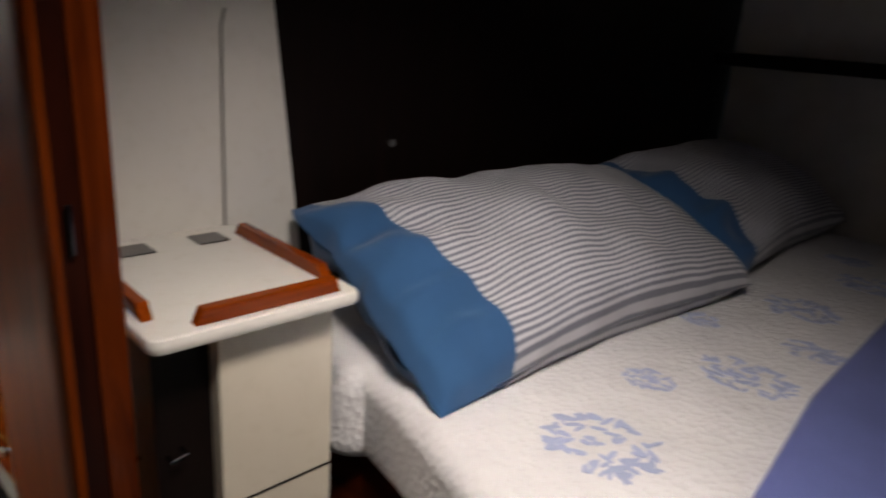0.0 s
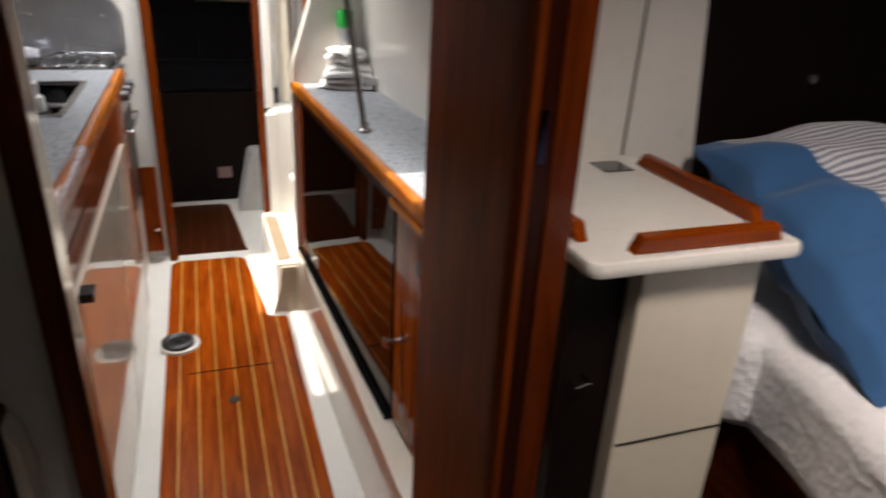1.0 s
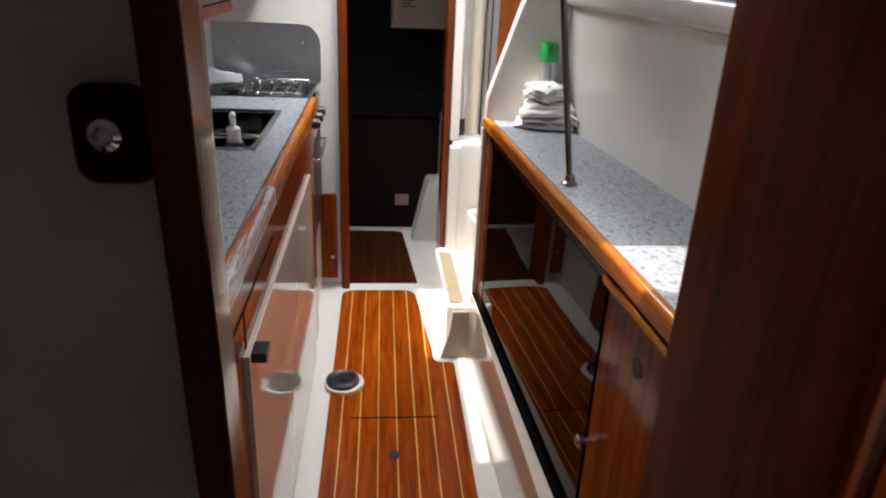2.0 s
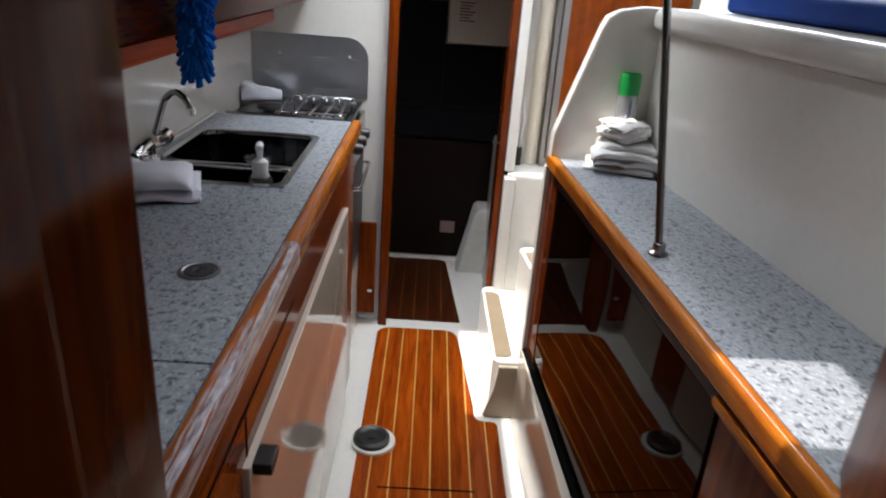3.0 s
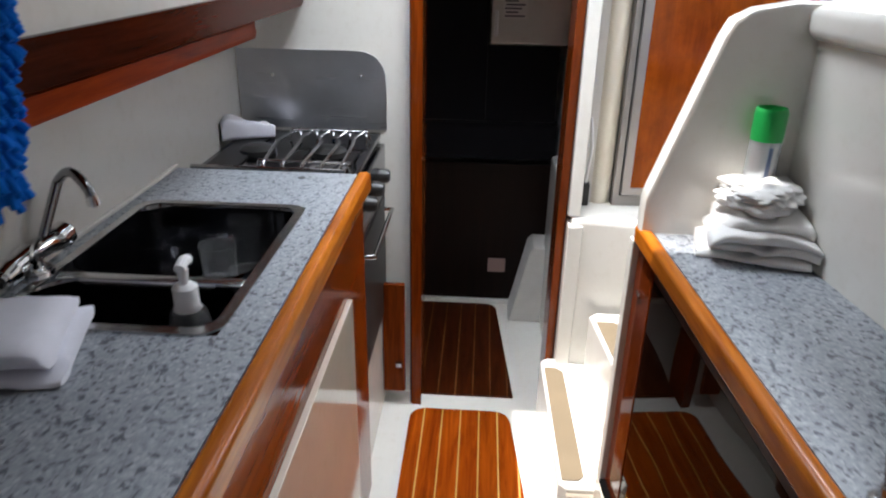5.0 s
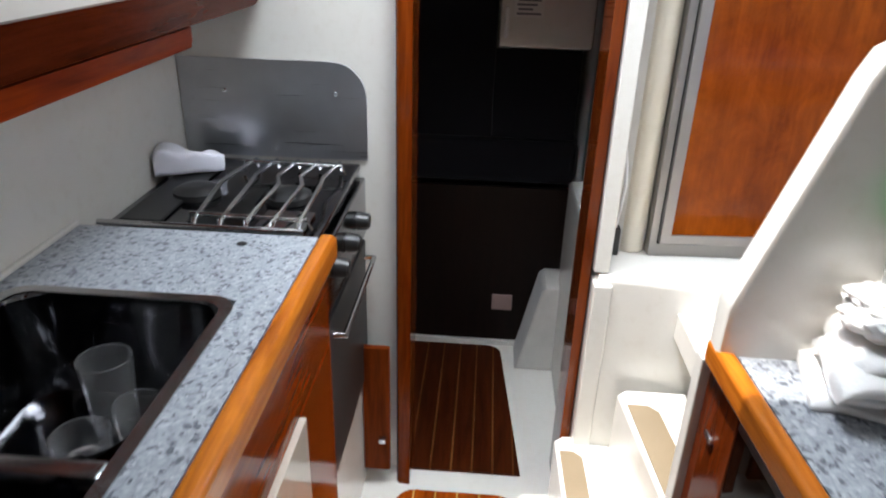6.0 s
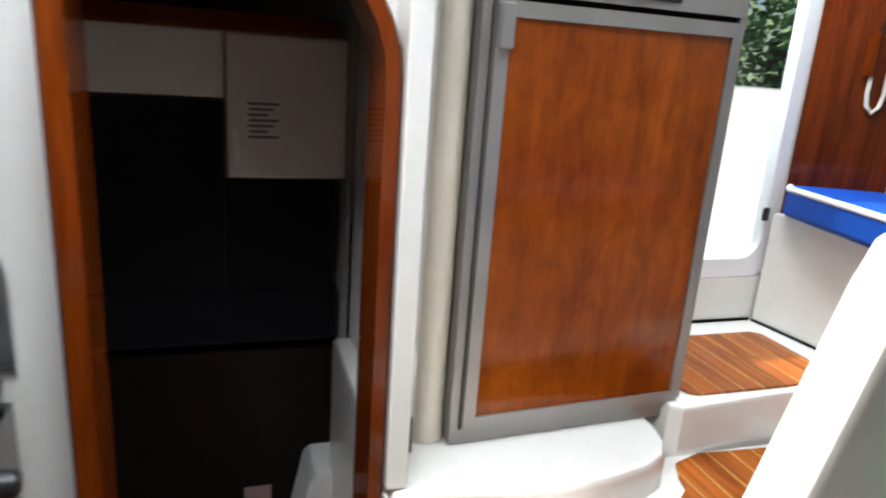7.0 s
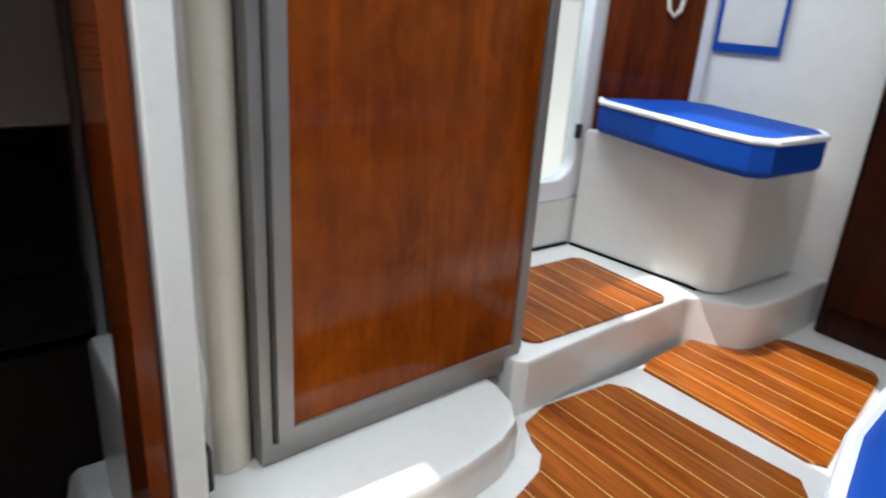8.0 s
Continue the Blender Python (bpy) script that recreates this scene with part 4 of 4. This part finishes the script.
SEAT = [(-3.46, 1.255), (-3.14, 1.298)] + arc(-3.12, 1.357, 0.058, -83, 5, 6) + [(-3.056, 1.60), (-3.33, 1.46)]
part("base_gap", tube([(-3.46, 1.2535, 0.714), (-3.14, 1.2965, 0.714), (-3.11, 1.299, 0.714)], 0.0035, 6), RUBBER, seat, "dark gap along the base")
part("base", prism(SEAT, 0.7125, 1.0155, 2, 0.008), WHITE, seat)
CUSHION = [(-3.43, 1.258), (-3.405, 1.228), (-3.06, 1.172), (-2.985, 1.172), (-2.957, 1.205), (-2.95, 1.38), (-2.985, 1.42), (-3.27, 1.478), (-3.35, 1.448)]
solid("seat_cushion", prism(CUSHION, 1.017, 1.096, 2, 0.018, seg=3), BLUE, "bright blue canvas seat cushion with white piping", "cushion")
PIPE = [(x + 0.02 * (-3.2 - x) * 0.3, y + 0.03 * (1.32 - y), 1.089) for x, y in CUSHION[:-2]]
cush = [o for o in scene.objects if o.name == "seat_cushion"][0]
part("piping", tube(PIPE, 0.0075, 8), PIPING, cush, "white piping")

structure("wall_saloon_aft", prism([(-3.337, 1.495), (-2.985, 1.665), (-2.955, 1.67), (-2.955, 3.4), (-3.6, 3.4), (-3.6, 1.33), (-3.50, 1.282), (-3.48, 1.282)], 0.6, 2.3), WHITE, "white moulded saloon bulkhead")
structure("wall_saloon_over_door", box(-3.56, -3.50, 0.76, 1.281, 1.95, 2.3), WHITE)
structure("wall_saloon_fridge", box(-3.64, -3.60, 0.175, 0.80, 0.54, 2.3), WHITE)
structure("sill_gap", box(-3.4695, -3.464, 0.80, 1.25, 0.7115, 0.718), RUBBER)
structure("wall_saloon_sill", box(-3.56, -3.47, 0.71, 1.281, 0.6, 0.834), WHITE)
brown = thing("veneer_panel", (-3.39, 1.35, 0.99), "varnished mahogany bulkhead panel with a white edge trim", "panel")
part("veneer", prism([(-3.468, 1.283), (-3.348, 1.478), (-3.340, 1.473), (-3.460, 1.278)], 0.99, 1.95), MAHOG_Z, brown)
part("edge_trim", prism([(-3.344, 1.478), (-3.334, 1.494), (-3.321, 1.486), (-3.331, 1.470)], 0.99, 1.95), TRIM_ALU, brown, "white edge trim")
gdoor = thing("glazed_door", (-3.52, 1.0, 0.86), "white framed cockpit door with tall glass", "door", kind="")
part("frame", frame_of(rrect(0.80, 1.28, 0.836, 1.94, 0.05), rrect(0.845, 1.245, 0.885, 1.89, 0.06), -3.508, -3.474, 0), TRIM_ALU, gdoor)
pane = part("pane", box(-3.494, -3.490, 0.846, 1.244, 0.886, 1.889), GLASS, gdoor)
pane.visible_shadow = False
for z in (0.99, 1.62):
    part("hinge", box(-3.4735, -3.462, 1.230, 1.246, z, z + 0.035, 0.003), BLACK, gdoor)


def on_wall(a, b, u, z, off):
    """A place on the wall from a to b, at the fraction u of it, standing off it."""
    d = (Vector(b) - Vector(a))
    n = Vector((d.y, -d.x)).normalized()
    p = Vector(a) + d * u + n * off
    return (p.x, p.y, z)


BA, BB = (-3.460, 1.278), (-3.340, 1.473)
cable = thing("shore_cable", on_wall(BA, BB, 0.6, 1.25, 0.01), "cream lead hanging in a loop on the panel", "cable")
part("lead", tube([on_wall(BA, BB, u, z, 0.012) for u, z in ((0.58, 1.45), (0.58, 1.33), (0.60, 1.30), (0.66, 1.285), (0.72, 1.30), (0.74, 1.33), (0.74, 1.45), (0.70, 1.47), (0.64, 1.465))], 0.005, 8), CREAM, cable)
part("socket", tube([on_wall(BA, BB, 0.55, 1.37, 0.012), on_wall(BA, BB, 0.55, 1.47, 0.012)], 0.014, 6), MAHOG_Z, cable)
WA, WB = (-3.337, 1.495), (-2.985, 1.665)
blind = thing("window_blind", on_wall(WA, WB, 0.2, 1.2, 0.0), "pale window blind with a blue border", "blind")
fab = [on_wall(WA, WB, u, 0, o) for u, o in ((0.07, 0.002), (0.40, 0.002), (0.40, 0.008), (0.07, 0.008))]
part("fabric", prism([p[:2] for p in fab], 1.235, 1.75), LINER, blind)
for u0, u1, z0, z1 in ((0.045, 0.07, 1.215, 1.77), (0.40, 0.425, 1.215, 1.77), (0.07, 0.40, 1.215, 1.234), (0.07, 0.40, 1.751, 1.77)):
    q = [on_wall(WA, WB, u, 0, o) for u, o in ((u0, 0.002), (u1, 0.002), (u1, 0.010), (u0, 0.010))]
    part("border", prism([p[:2] for p in q], z0, z1), BLUE, blind, "blue border")
tall = thing("tall_locker", (-2.63, 1.75, 0.601), "dark mahogany tall locker in the saloon", "locker")
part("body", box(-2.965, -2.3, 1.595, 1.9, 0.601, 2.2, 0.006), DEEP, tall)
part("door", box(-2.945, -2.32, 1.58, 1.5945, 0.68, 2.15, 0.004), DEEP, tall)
settee = thing("settee", (-1.9, 0.9, 0.60), "white moulded settee with blue canvas cushions", "settee")
part("base", prism([(-2.47, 0.66), (-2.465, 0.60), (-2.452, 0.50), (-2.43, 0.42), (-2.38, 0.39), (-2.38, 0.67), (-1.155, 0.67), (-1.155, 1.25), (-2.47, 1.25)], 0.601, 0.925, 2, 0.015), WHITE, settee)
FRONT = [(-2.505, 0.68), (-2.502, 0.60), (-2.488, 0.50), (-2.462, 0.415), (-2.425, 0.365), (-2.378, 0.352)]
part("seat_cushion", prism(FRONT + [(-2.378, 0.668), (-1.16, 0.668), (-1.16, 1.27), (-2.505, 1.27)], 0.926, 1.025, 2, 0.02, seg=3), BLUE, settee, "blue canvas seat cushion")
part("piping", tube([(-2.499, 1.262, 1.017)] + [(x + 0.006, y + 0.003, 1.017) for x, y in FRONT], 0.0075, 8), PIPING, settee, "white piping")
part("back_cushion", prism(rrect(-2.30, -1.16, 0.53, 0.644, 0.03), 1.2935, 1.345, 2, 0.015, seg=3), BLUE, settee, "blue canvas back cushion")

# Out-of-view saloon ceiling; the opening is assumed, to let daylight down.
for x0, x1, y0, y1 in ((-3.6, -1.105, 0.92, 3.4), (-3.6, -3.22, 0.52, 0.919), (-2.52, -1.105, 0.52, 0.919), (-3.219, -2.521, 0.52, 0.54)):
    structure("ceiling_saloon", box(x0, x1, y0, y1, 2.3, 2.34), LINER, "unseen saloon headliner with an assumed opening for daylight")
structure("wall_saloon_sill_starboard", box(-3.6, -1.121, 3.34, 3.40, 0.6, 1.45), WHITE)
structure("wall_saloon_head_starboard", box(-3.6, -1.121, 3.34, 3.40, 2.05, 2.34), WHITE)
structure("wall_saloon_forward", box(-1.15, -1.121, 0.521, 3.4, 0.0, 2.34), WHITE)
structure("coaming", box(-3.6, -1.121, 0.495, 0.52, 2.02, 2.34), WHITE)

# ---- outside the door ----
structure("ground", box(-60, 60, -60, 60, -0.75, -0.7), mat("harbour_water", (0.05, 0.08, 0.08), 0.1), "dull green water round the boat")
solid("cockpit_coaming", prism([(-3.62, 0.60), (-3.80, 0.62), (-4.75, 1.28), (-4.80, 1.30), (-5.10, 1.30), (-5.10, -0.6), (-3.62, -0.6)], 0.40, 2.6, 1, 0.02), WHITE, "sunlit white cockpit coaming outside the door", "coaming")


def tree(cx, cy, seed, h):
    ob = thing("tree", (cx, cy, -0.7), "leafy green tree on the shore", "tree", "trees on the shore")
    rng = random.Random(seed)
    part("trunk", tube([(cx, cy, -0.7), (cx + 0.05, cy, h * 0.3), (cx, cy + 0.08, h * 0.6)], 0.11, 8), BARK, ob)
    b = bmesh.new()
    for c in range(26):
        a, r, z = rng.uniform(0, 6.28), rng.uniform(0, 1.3), rng.uniform(h * 0.3, h)
        p = Vector((cx + r * math.cos(a), cy + r * math.sin(a), z))
        for k in range(46):
            q = p + Vector((rng.gauss(0, 0.26), rng.gauss(0, 0.26), rng.gauss(0, 0.2)))
            d1 = Vector((rng.gauss(0, 1), rng.gauss(0, 1), rng.gauss(0, 0.6))).normalized() * 0.085
            d2 = d1.orthogonal().normalized() * 0.045
            b.faces.new([b.verts.new(q + e) for e in (-d1, -d2 * 0.9, d1, d2)])
    part("crown", b, LEAF, ob, smooth=None)


BARK = mat("bark", (0.10, 0.07, 0.05), 0.9)
LEAF = mat("leaves", (0.06, 0.12, 0.03), 0.6)
base(LEAF, ramp(LEAF, noise_tex(LEAF, coords(LEAF, (1, 1, 1)), 2.2, 3), [(0.3, (0.08, 0.16, 0.05)), (0.7, (0.20, 0.30, 0.11))]))
for tx, ty, ts, th in ((-10.5, 3.2, 1, 4.2), (-11.5, 5.4, 2, 3.6), (-12.0, 1.0, 3, 4.6), (-9.5, 6.6, 4, 3.0)):
    tree(tx, ty, ts, th)
light_ring = thing("portlight", on_wall(BA, BB, 0.8, 1.5, 0.0), "black framed portlight in the mahogany panel", "portlight")
RING = [on_wall(BA, BB, u, 0, o)[:2] for u, o in ((0.60, 0.002), (0.97, 0.002), (0.97, 0.012), (0.60, 0.012))]
part("frame", prism(RING, 1.475, 1.80), BLACK, light_ring, "black rubber frame")
RING2 = [on_wall(BA, BB, u, 0, o)[:2] for u, o in ((0.66, 0.012), (0.92, 0.012), (0.92, 0.015), (0.66, 0.015))]
# Pale colour stands for outside daylight; the wall behind the pane is solid.
part("pane", prism(RING2, 1.50, 1.775), mat("daylight_pane", (0.62, 0.70, 0.70), 0.12), light_ring, "opaque pane in the pale tone of daylight outside")

# ---- aft cabin with the berth ----
structure("bulkhead_post", prism([(-0.935, 0.184), (-0.675, 0.197), (-0.655, 0.206), (-0.657, 0.216), (-0.935, 0.226)], 0.0, 1.98), POST_RED, "varnished cherry side of the passage")
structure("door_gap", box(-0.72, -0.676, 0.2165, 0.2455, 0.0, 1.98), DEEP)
structure("door_jamb", box(-0.735, -0.672, 0.246, 0.283, 0.0, 1.98, 0.004), MAHOG_Z, "dark varnished door jamb")
strike = solid("strike_plate", box(-0.671, -0.668, 0.226, 0.234, 1.12, 1.18, 0.001), STEEL_DARK, "steel strike plate on the jamb", "plate")
structure("jamb_port", prism([(-0.272, 0.0), (-0.244, 0.0), (-0.272, 1.98), (-0.300, 1.98)], -0.735, -0.690, 0, 0.003), MAHOG_Z, "dark varnished door jamb")
structure("doorway_lining", box(-0.86, -0.736, -0.2975, -0.291, 0.0, 1.98), MAHOG_Z)
structure("passage_lining", prism([(-0.936, 0.186), (-1.104, 0.272), (-1.104, 0.2845), (-0.936, 0.226)], 0.906, 1.975), POST_RED, "varnished cherry lining of the passage")
structure("bulkhead_port", prism([(-0.86, 0.0), (-0.2725, 0.0), (-0.3005, 1.98), (-0.86, 1.98)], -0.735, -0.708, 0), LINER, "pale lined bulkhead beside the doorway")
structure("bulkhead_port_core", box(-0.86, -0.7355, -0.86, -0.298, 0.0, 1.98), LINER)
latch = thing("door_latch", (-0.70, -0.31, 1.20), "dark rounded door lock with a chrome keyhole button", "lock")
part("case", prism(rrect(-0.336, -0.2875, 1.200, 1.262, 0.014), -0.7075, -0.694, 0, 0.005, seg=3), DEEP, latch)
BUTTON = lathe([(0.011, 0.0), (0.010, 0.006), (0.006, 0.009), (0.004, 0.006)], (0, 0, 0), 18)
BUTTON.transform(Matrix.Translation((-0.694, -0.313, 1.233)) @ Matrix.Rotation(radians(90), 4, "Y"))
part("button", BUTTON, CHROME, latch, "chrome button")
side = thing("side_locker", (-0.68, -0.56, 0.001), "low dark mahogany locker with a pale end cap", "locker")
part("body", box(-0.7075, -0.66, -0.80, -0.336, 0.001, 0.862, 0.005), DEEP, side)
part("top", box(-0.7075, -0.655, -0.80, -0.334, 0.863, 0.885, 0.006), MAHOG_Y, side)
part("end_cap", prism([(-0.3335, 0.001), (-0.318, 0.001), (-0.318, 0.80), (-0.322, 0.85), (-0.3335, 0.875)], -0.7075, -0.668, 0, 0.004), CREAM, side, "pale cream end cap")

structure("wall_cabin_liner", prism([(0.285, 0.0), (0.875, 0.0), (0.648, 1.98), (0.285, 1.98)], -1.10, -1.06, 0), WHITE, "white cabin wall behind the bedside locker")
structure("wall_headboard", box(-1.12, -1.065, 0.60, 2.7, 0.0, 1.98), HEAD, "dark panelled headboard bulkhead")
structure("wall_aft_starboard", box(-1.06, 1.4, 2.66, 2.7, 0.0, 1.98), LINER, "pale vinyl hull lining")
structure("wall_aft_end", box(1.36, 1.4, -0.86, 2.7, 0.0, 1.98), LINER)
structure("ceiling_aft", box(-1.12, 1.4, -0.86, 2.7, 1.9805, 2.02), LINER)
dotk = solid("button_stud", cyl((-1.064, 1.01, 1.135), (-1.058, 1.01, 1.135), 0.011, 0.009, 14), STEEL, "small steel stud on the headboard", "stud")

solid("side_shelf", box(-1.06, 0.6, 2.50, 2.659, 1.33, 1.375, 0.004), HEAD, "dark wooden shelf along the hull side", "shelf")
stand = thing("bedside_locker", (-0.85, 0.45, 0.0), "cream bedside locker with wooden fiddle rails", "bedside table")
part("top", prism(rrect(-1.055, -0.635, 0.295, 0.618, 0.02), 0.982, 1.005, 2, 0.008), WHITE, stand, "white moulded top")
part("front_panel", box(-0.71, -0.675, 0.40, 0.592, 0.02, 0.981, 0.006), CREAM, stand)
# Near-black body gives the shaded recess under the top by colour.
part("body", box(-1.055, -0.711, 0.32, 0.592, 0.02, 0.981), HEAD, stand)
part("latch", tube([(-0.80, 0.319, 0.745), (-0.80, 0.30, 0.745), (-0.775, 0.30, 0.755), (-0.775, 0.319, 0.755)], 0.0033, 8), STEEL_DARK, stand)
part("latch", tube([(-0.711, 0.335, 0.785), (-0.692, 0.335, 0.785), (-0.692, 0.356, 0.792), (-0.711, 0.356, 0.792)], 0.0033, 8), STEEL_DARK, stand)
part("seam", box(-0.676, -0.6735, 0.405, 0.588, 0.686, 0.689), RUBBER, stand)
part("front_rail", prism([(0.36, 1.0055), (0.585, 1.0055), (0.578, 1.028), (0.37, 1.028)], -0.668, -0.648, 0, 0.003), CHERRY_Y, stand, "cherry fiddle rail")
part("side_rail", prism([(-0.99, 1.0055), (-0.70, 1.0055), (-0.715, 1.028), (-0.975, 1.028)], 0.585, 0.604, 1, 0.003), CHERRY_X, stand, "cherry fiddle rail")
part("side_rail", prism([(-0.93, 1.0055), (-0.70, 1.0055), (-0.715, 1.028), (-0.915, 1.028)], 0.308, 0.326, 1, 0.003), CHERRY_X, stand, "cherry fiddle rail")
for y in (0.40, 0.53):
    part("plate", box(-1.01, -0.955, y - 0.025, y + 0.03, 1.0052, 1.008, 0.001), STEEL_DARK, stand, "dark metal plate")
solid("wall_lead", tube([(-1.055, 0.60, 0.99), (-1.055, 0.602, 1.2), (-1.054, 0.604, 1.37), (-1.05, 0.61, 1.40)], 0.0025, 6), GREY, "thin grey lead up the cabin wall", "lead")


def mattress():
    return prism([(-1.06, 0.66), (-0.88, 0.66)] + arc(-0.80, 0.74, 0.09, -90, -30, 5) + [(-0.62, 0.68), (-0.3, 0.60), (0.2, 0.55), (1.34, 0.55), (1.34, 2.65), (-1.06, 2.65)], 0.60, 0.80, 2, 0.05, seg=4)


solid("berth_plinth", prism([(-1.06, 0.70), (-0.6, 0.74), (0.2, 0.62), (1.34, 0.62), (1.34, 2.65), (-1.06, 2.65)], 0.0, 0.598, 2), MAHOG_X, "dark mahogany berth base under the mattress", "berth")
bed = solid("mattress", mattress(), QUILT, "white quilted mattress with pale blue flowers", "mattress", smooth=60)


def spray(cx, cy, r, seed):
    """A flat embroidered spray of small petals."""
    b = bmesh.new()
    rng = random.Random(seed)
    for k in range(70):
        a, d = rng.uniform(0, 2 * math.pi), r * math.sqrt(rng.random())
        px, py, ln, w, t = cx + d * math.cos(a), cy + d * 0.85 * math.sin(a), r * rng.uniform(0.09, 0.20), r * rng.uniform(0.03, 0.06), rng.uniform(0, math.pi)
        pts = [(px + ln * math.cos(q) * math.cos(t) - w * math.sin(q) * math.sin(t), py + ln * math.cos(q) * math.sin(t) + w * math.sin(q) * math.cos(t)) for q in [2 * math.pi * i / 9 for i in range(9)]]
        prism(pts, 0.7995, 0.8012 + 0.00002 * k, bm=b)
    return b


EMBROIDERY = cloth("pale_blue_thread", (0.40, 0.46, 0.66), 500, 0.9, 0.5)
for k, (fx, fy, fr) in enumerate(((-0.33, 0.85, 0.095), (-0.395, 1.10, 0.048), (-0.285, 1.27, 0.085), (-0.36, 1.74, 0.09), (-0.245, 1.50, 0.06), (-0.475, 1.46, 0.045), (-0.30, 2.1, 0.09), (-0.42, 2.3, 0.06), (-0.10, 0.78, 0.07))):
    part("flower_spray", spray(fx, fy, fr, k), EMBROIDERY, bed, "pale blue embroidered flower spray")


def pillow(cx, cy, z, lx, ly, h, turn, tilt, name, label, seed):
    ob = thing(name, (cx, cy, z), label, "pillow")

    def shape(u, v, side):
        a, c = 2 * u - 1, 2 * v - 1
        puff = ((1 - a * a) * (1 - c * c)) ** 0.38
        pinch = 1 - 0.10 * (1 - abs(a)) * abs(c) ** 3 - 0.0
        x = a * lx / 2 * (1 - 0.07 * (1 - a * a) * 0 - 0.06 * (1 - c * c) * 0)
        y = c * ly / 2 * pinch
        q = Vector((x * 5 + seed, y * 5, side * 2.0 + seed))
        wr = noise.noise(q) * 0.18 + noise.noise(q * 2.6) * 0.07
        hem = max(0.0, 1 - u / 0.22)
        wr += hem * 0.25 * math.sin(y * 34 + seed) + hem * 0.7 * noise.noise(Vector((x * 9 + seed, y * 16, seed)))
        x += hem * 0.020 * noise.noise(Vector((seed, y * 11, side)))
        return Vector((x, y, side * h / 2 * puff * (1 + wr) + 0.006 * noise.noise(q * 1.7) + 0.010 * max(0.0, 1 - u / 0.22) * noise.noise(Vector((x * 15, y * 21, seed))) - 0.07 * max(0.0, -a - 0.45) * max(0.0, -c + 0.2)))
    m = Matrix.Translation((cx, cy, z)) @ Matrix.Rotation(radians(turn), 4, "Z") @ Matrix.Rotation(radians(tilt), 4, "X")
    cut = 0.16
    for nm, u0, u1, mt in (("sham", cut, 1.0, STRIPE), ("border", 0.0, cut, PILLOW_BLUE)):
        b = bmesh.new()
        for side in (1, -1):
            def seam(v):
                return 0.158 - 0.132 * v ** 2.2 + 0.008 * math.sin(9.0 * v)
            sheet_grid(lambda u, v: shape(seam(v) + (1 - seam(v)) * u if nm == "sham" else seam(v) * u, v, side), 36 if nm == "sham" else 14, 40 if nm == "border" else 40, b)
        bmesh.ops.remove_doubles(b, verts=b.verts, dist=0.0008)
        b.transform(m)
        part(nm, b, mt, ob, "slate blue border" if nm == "border" else "", smooth=80)
    return ob


pillow(-0.745, 1.215, 0.93, 1.0, 0.54, 0.27, 87, 20, "pillow", "plump pillow in striped ticking with a blue border", 2.0)
pillow(-0.76, 2.16, 0.94, 0.92, 0.50, 0.26, 92, 22, "pillow", "plump striped pillow lying in the shade", 5.0)
solid("blanket", prism([(-0.10, 0.80), (-0.165, 1.25), (-0.19, 1.8), (-0.2, 2.6), (0.9, 2.6), (0.9, 0.66), (0.1, 0.66)], 0.802, 0.83, 2, 0.012, seg=3), cloth("violet_blanket", (0.13, 0.16, 0.40), 240), "folded violet blue blanket on the quilt", "blanket")
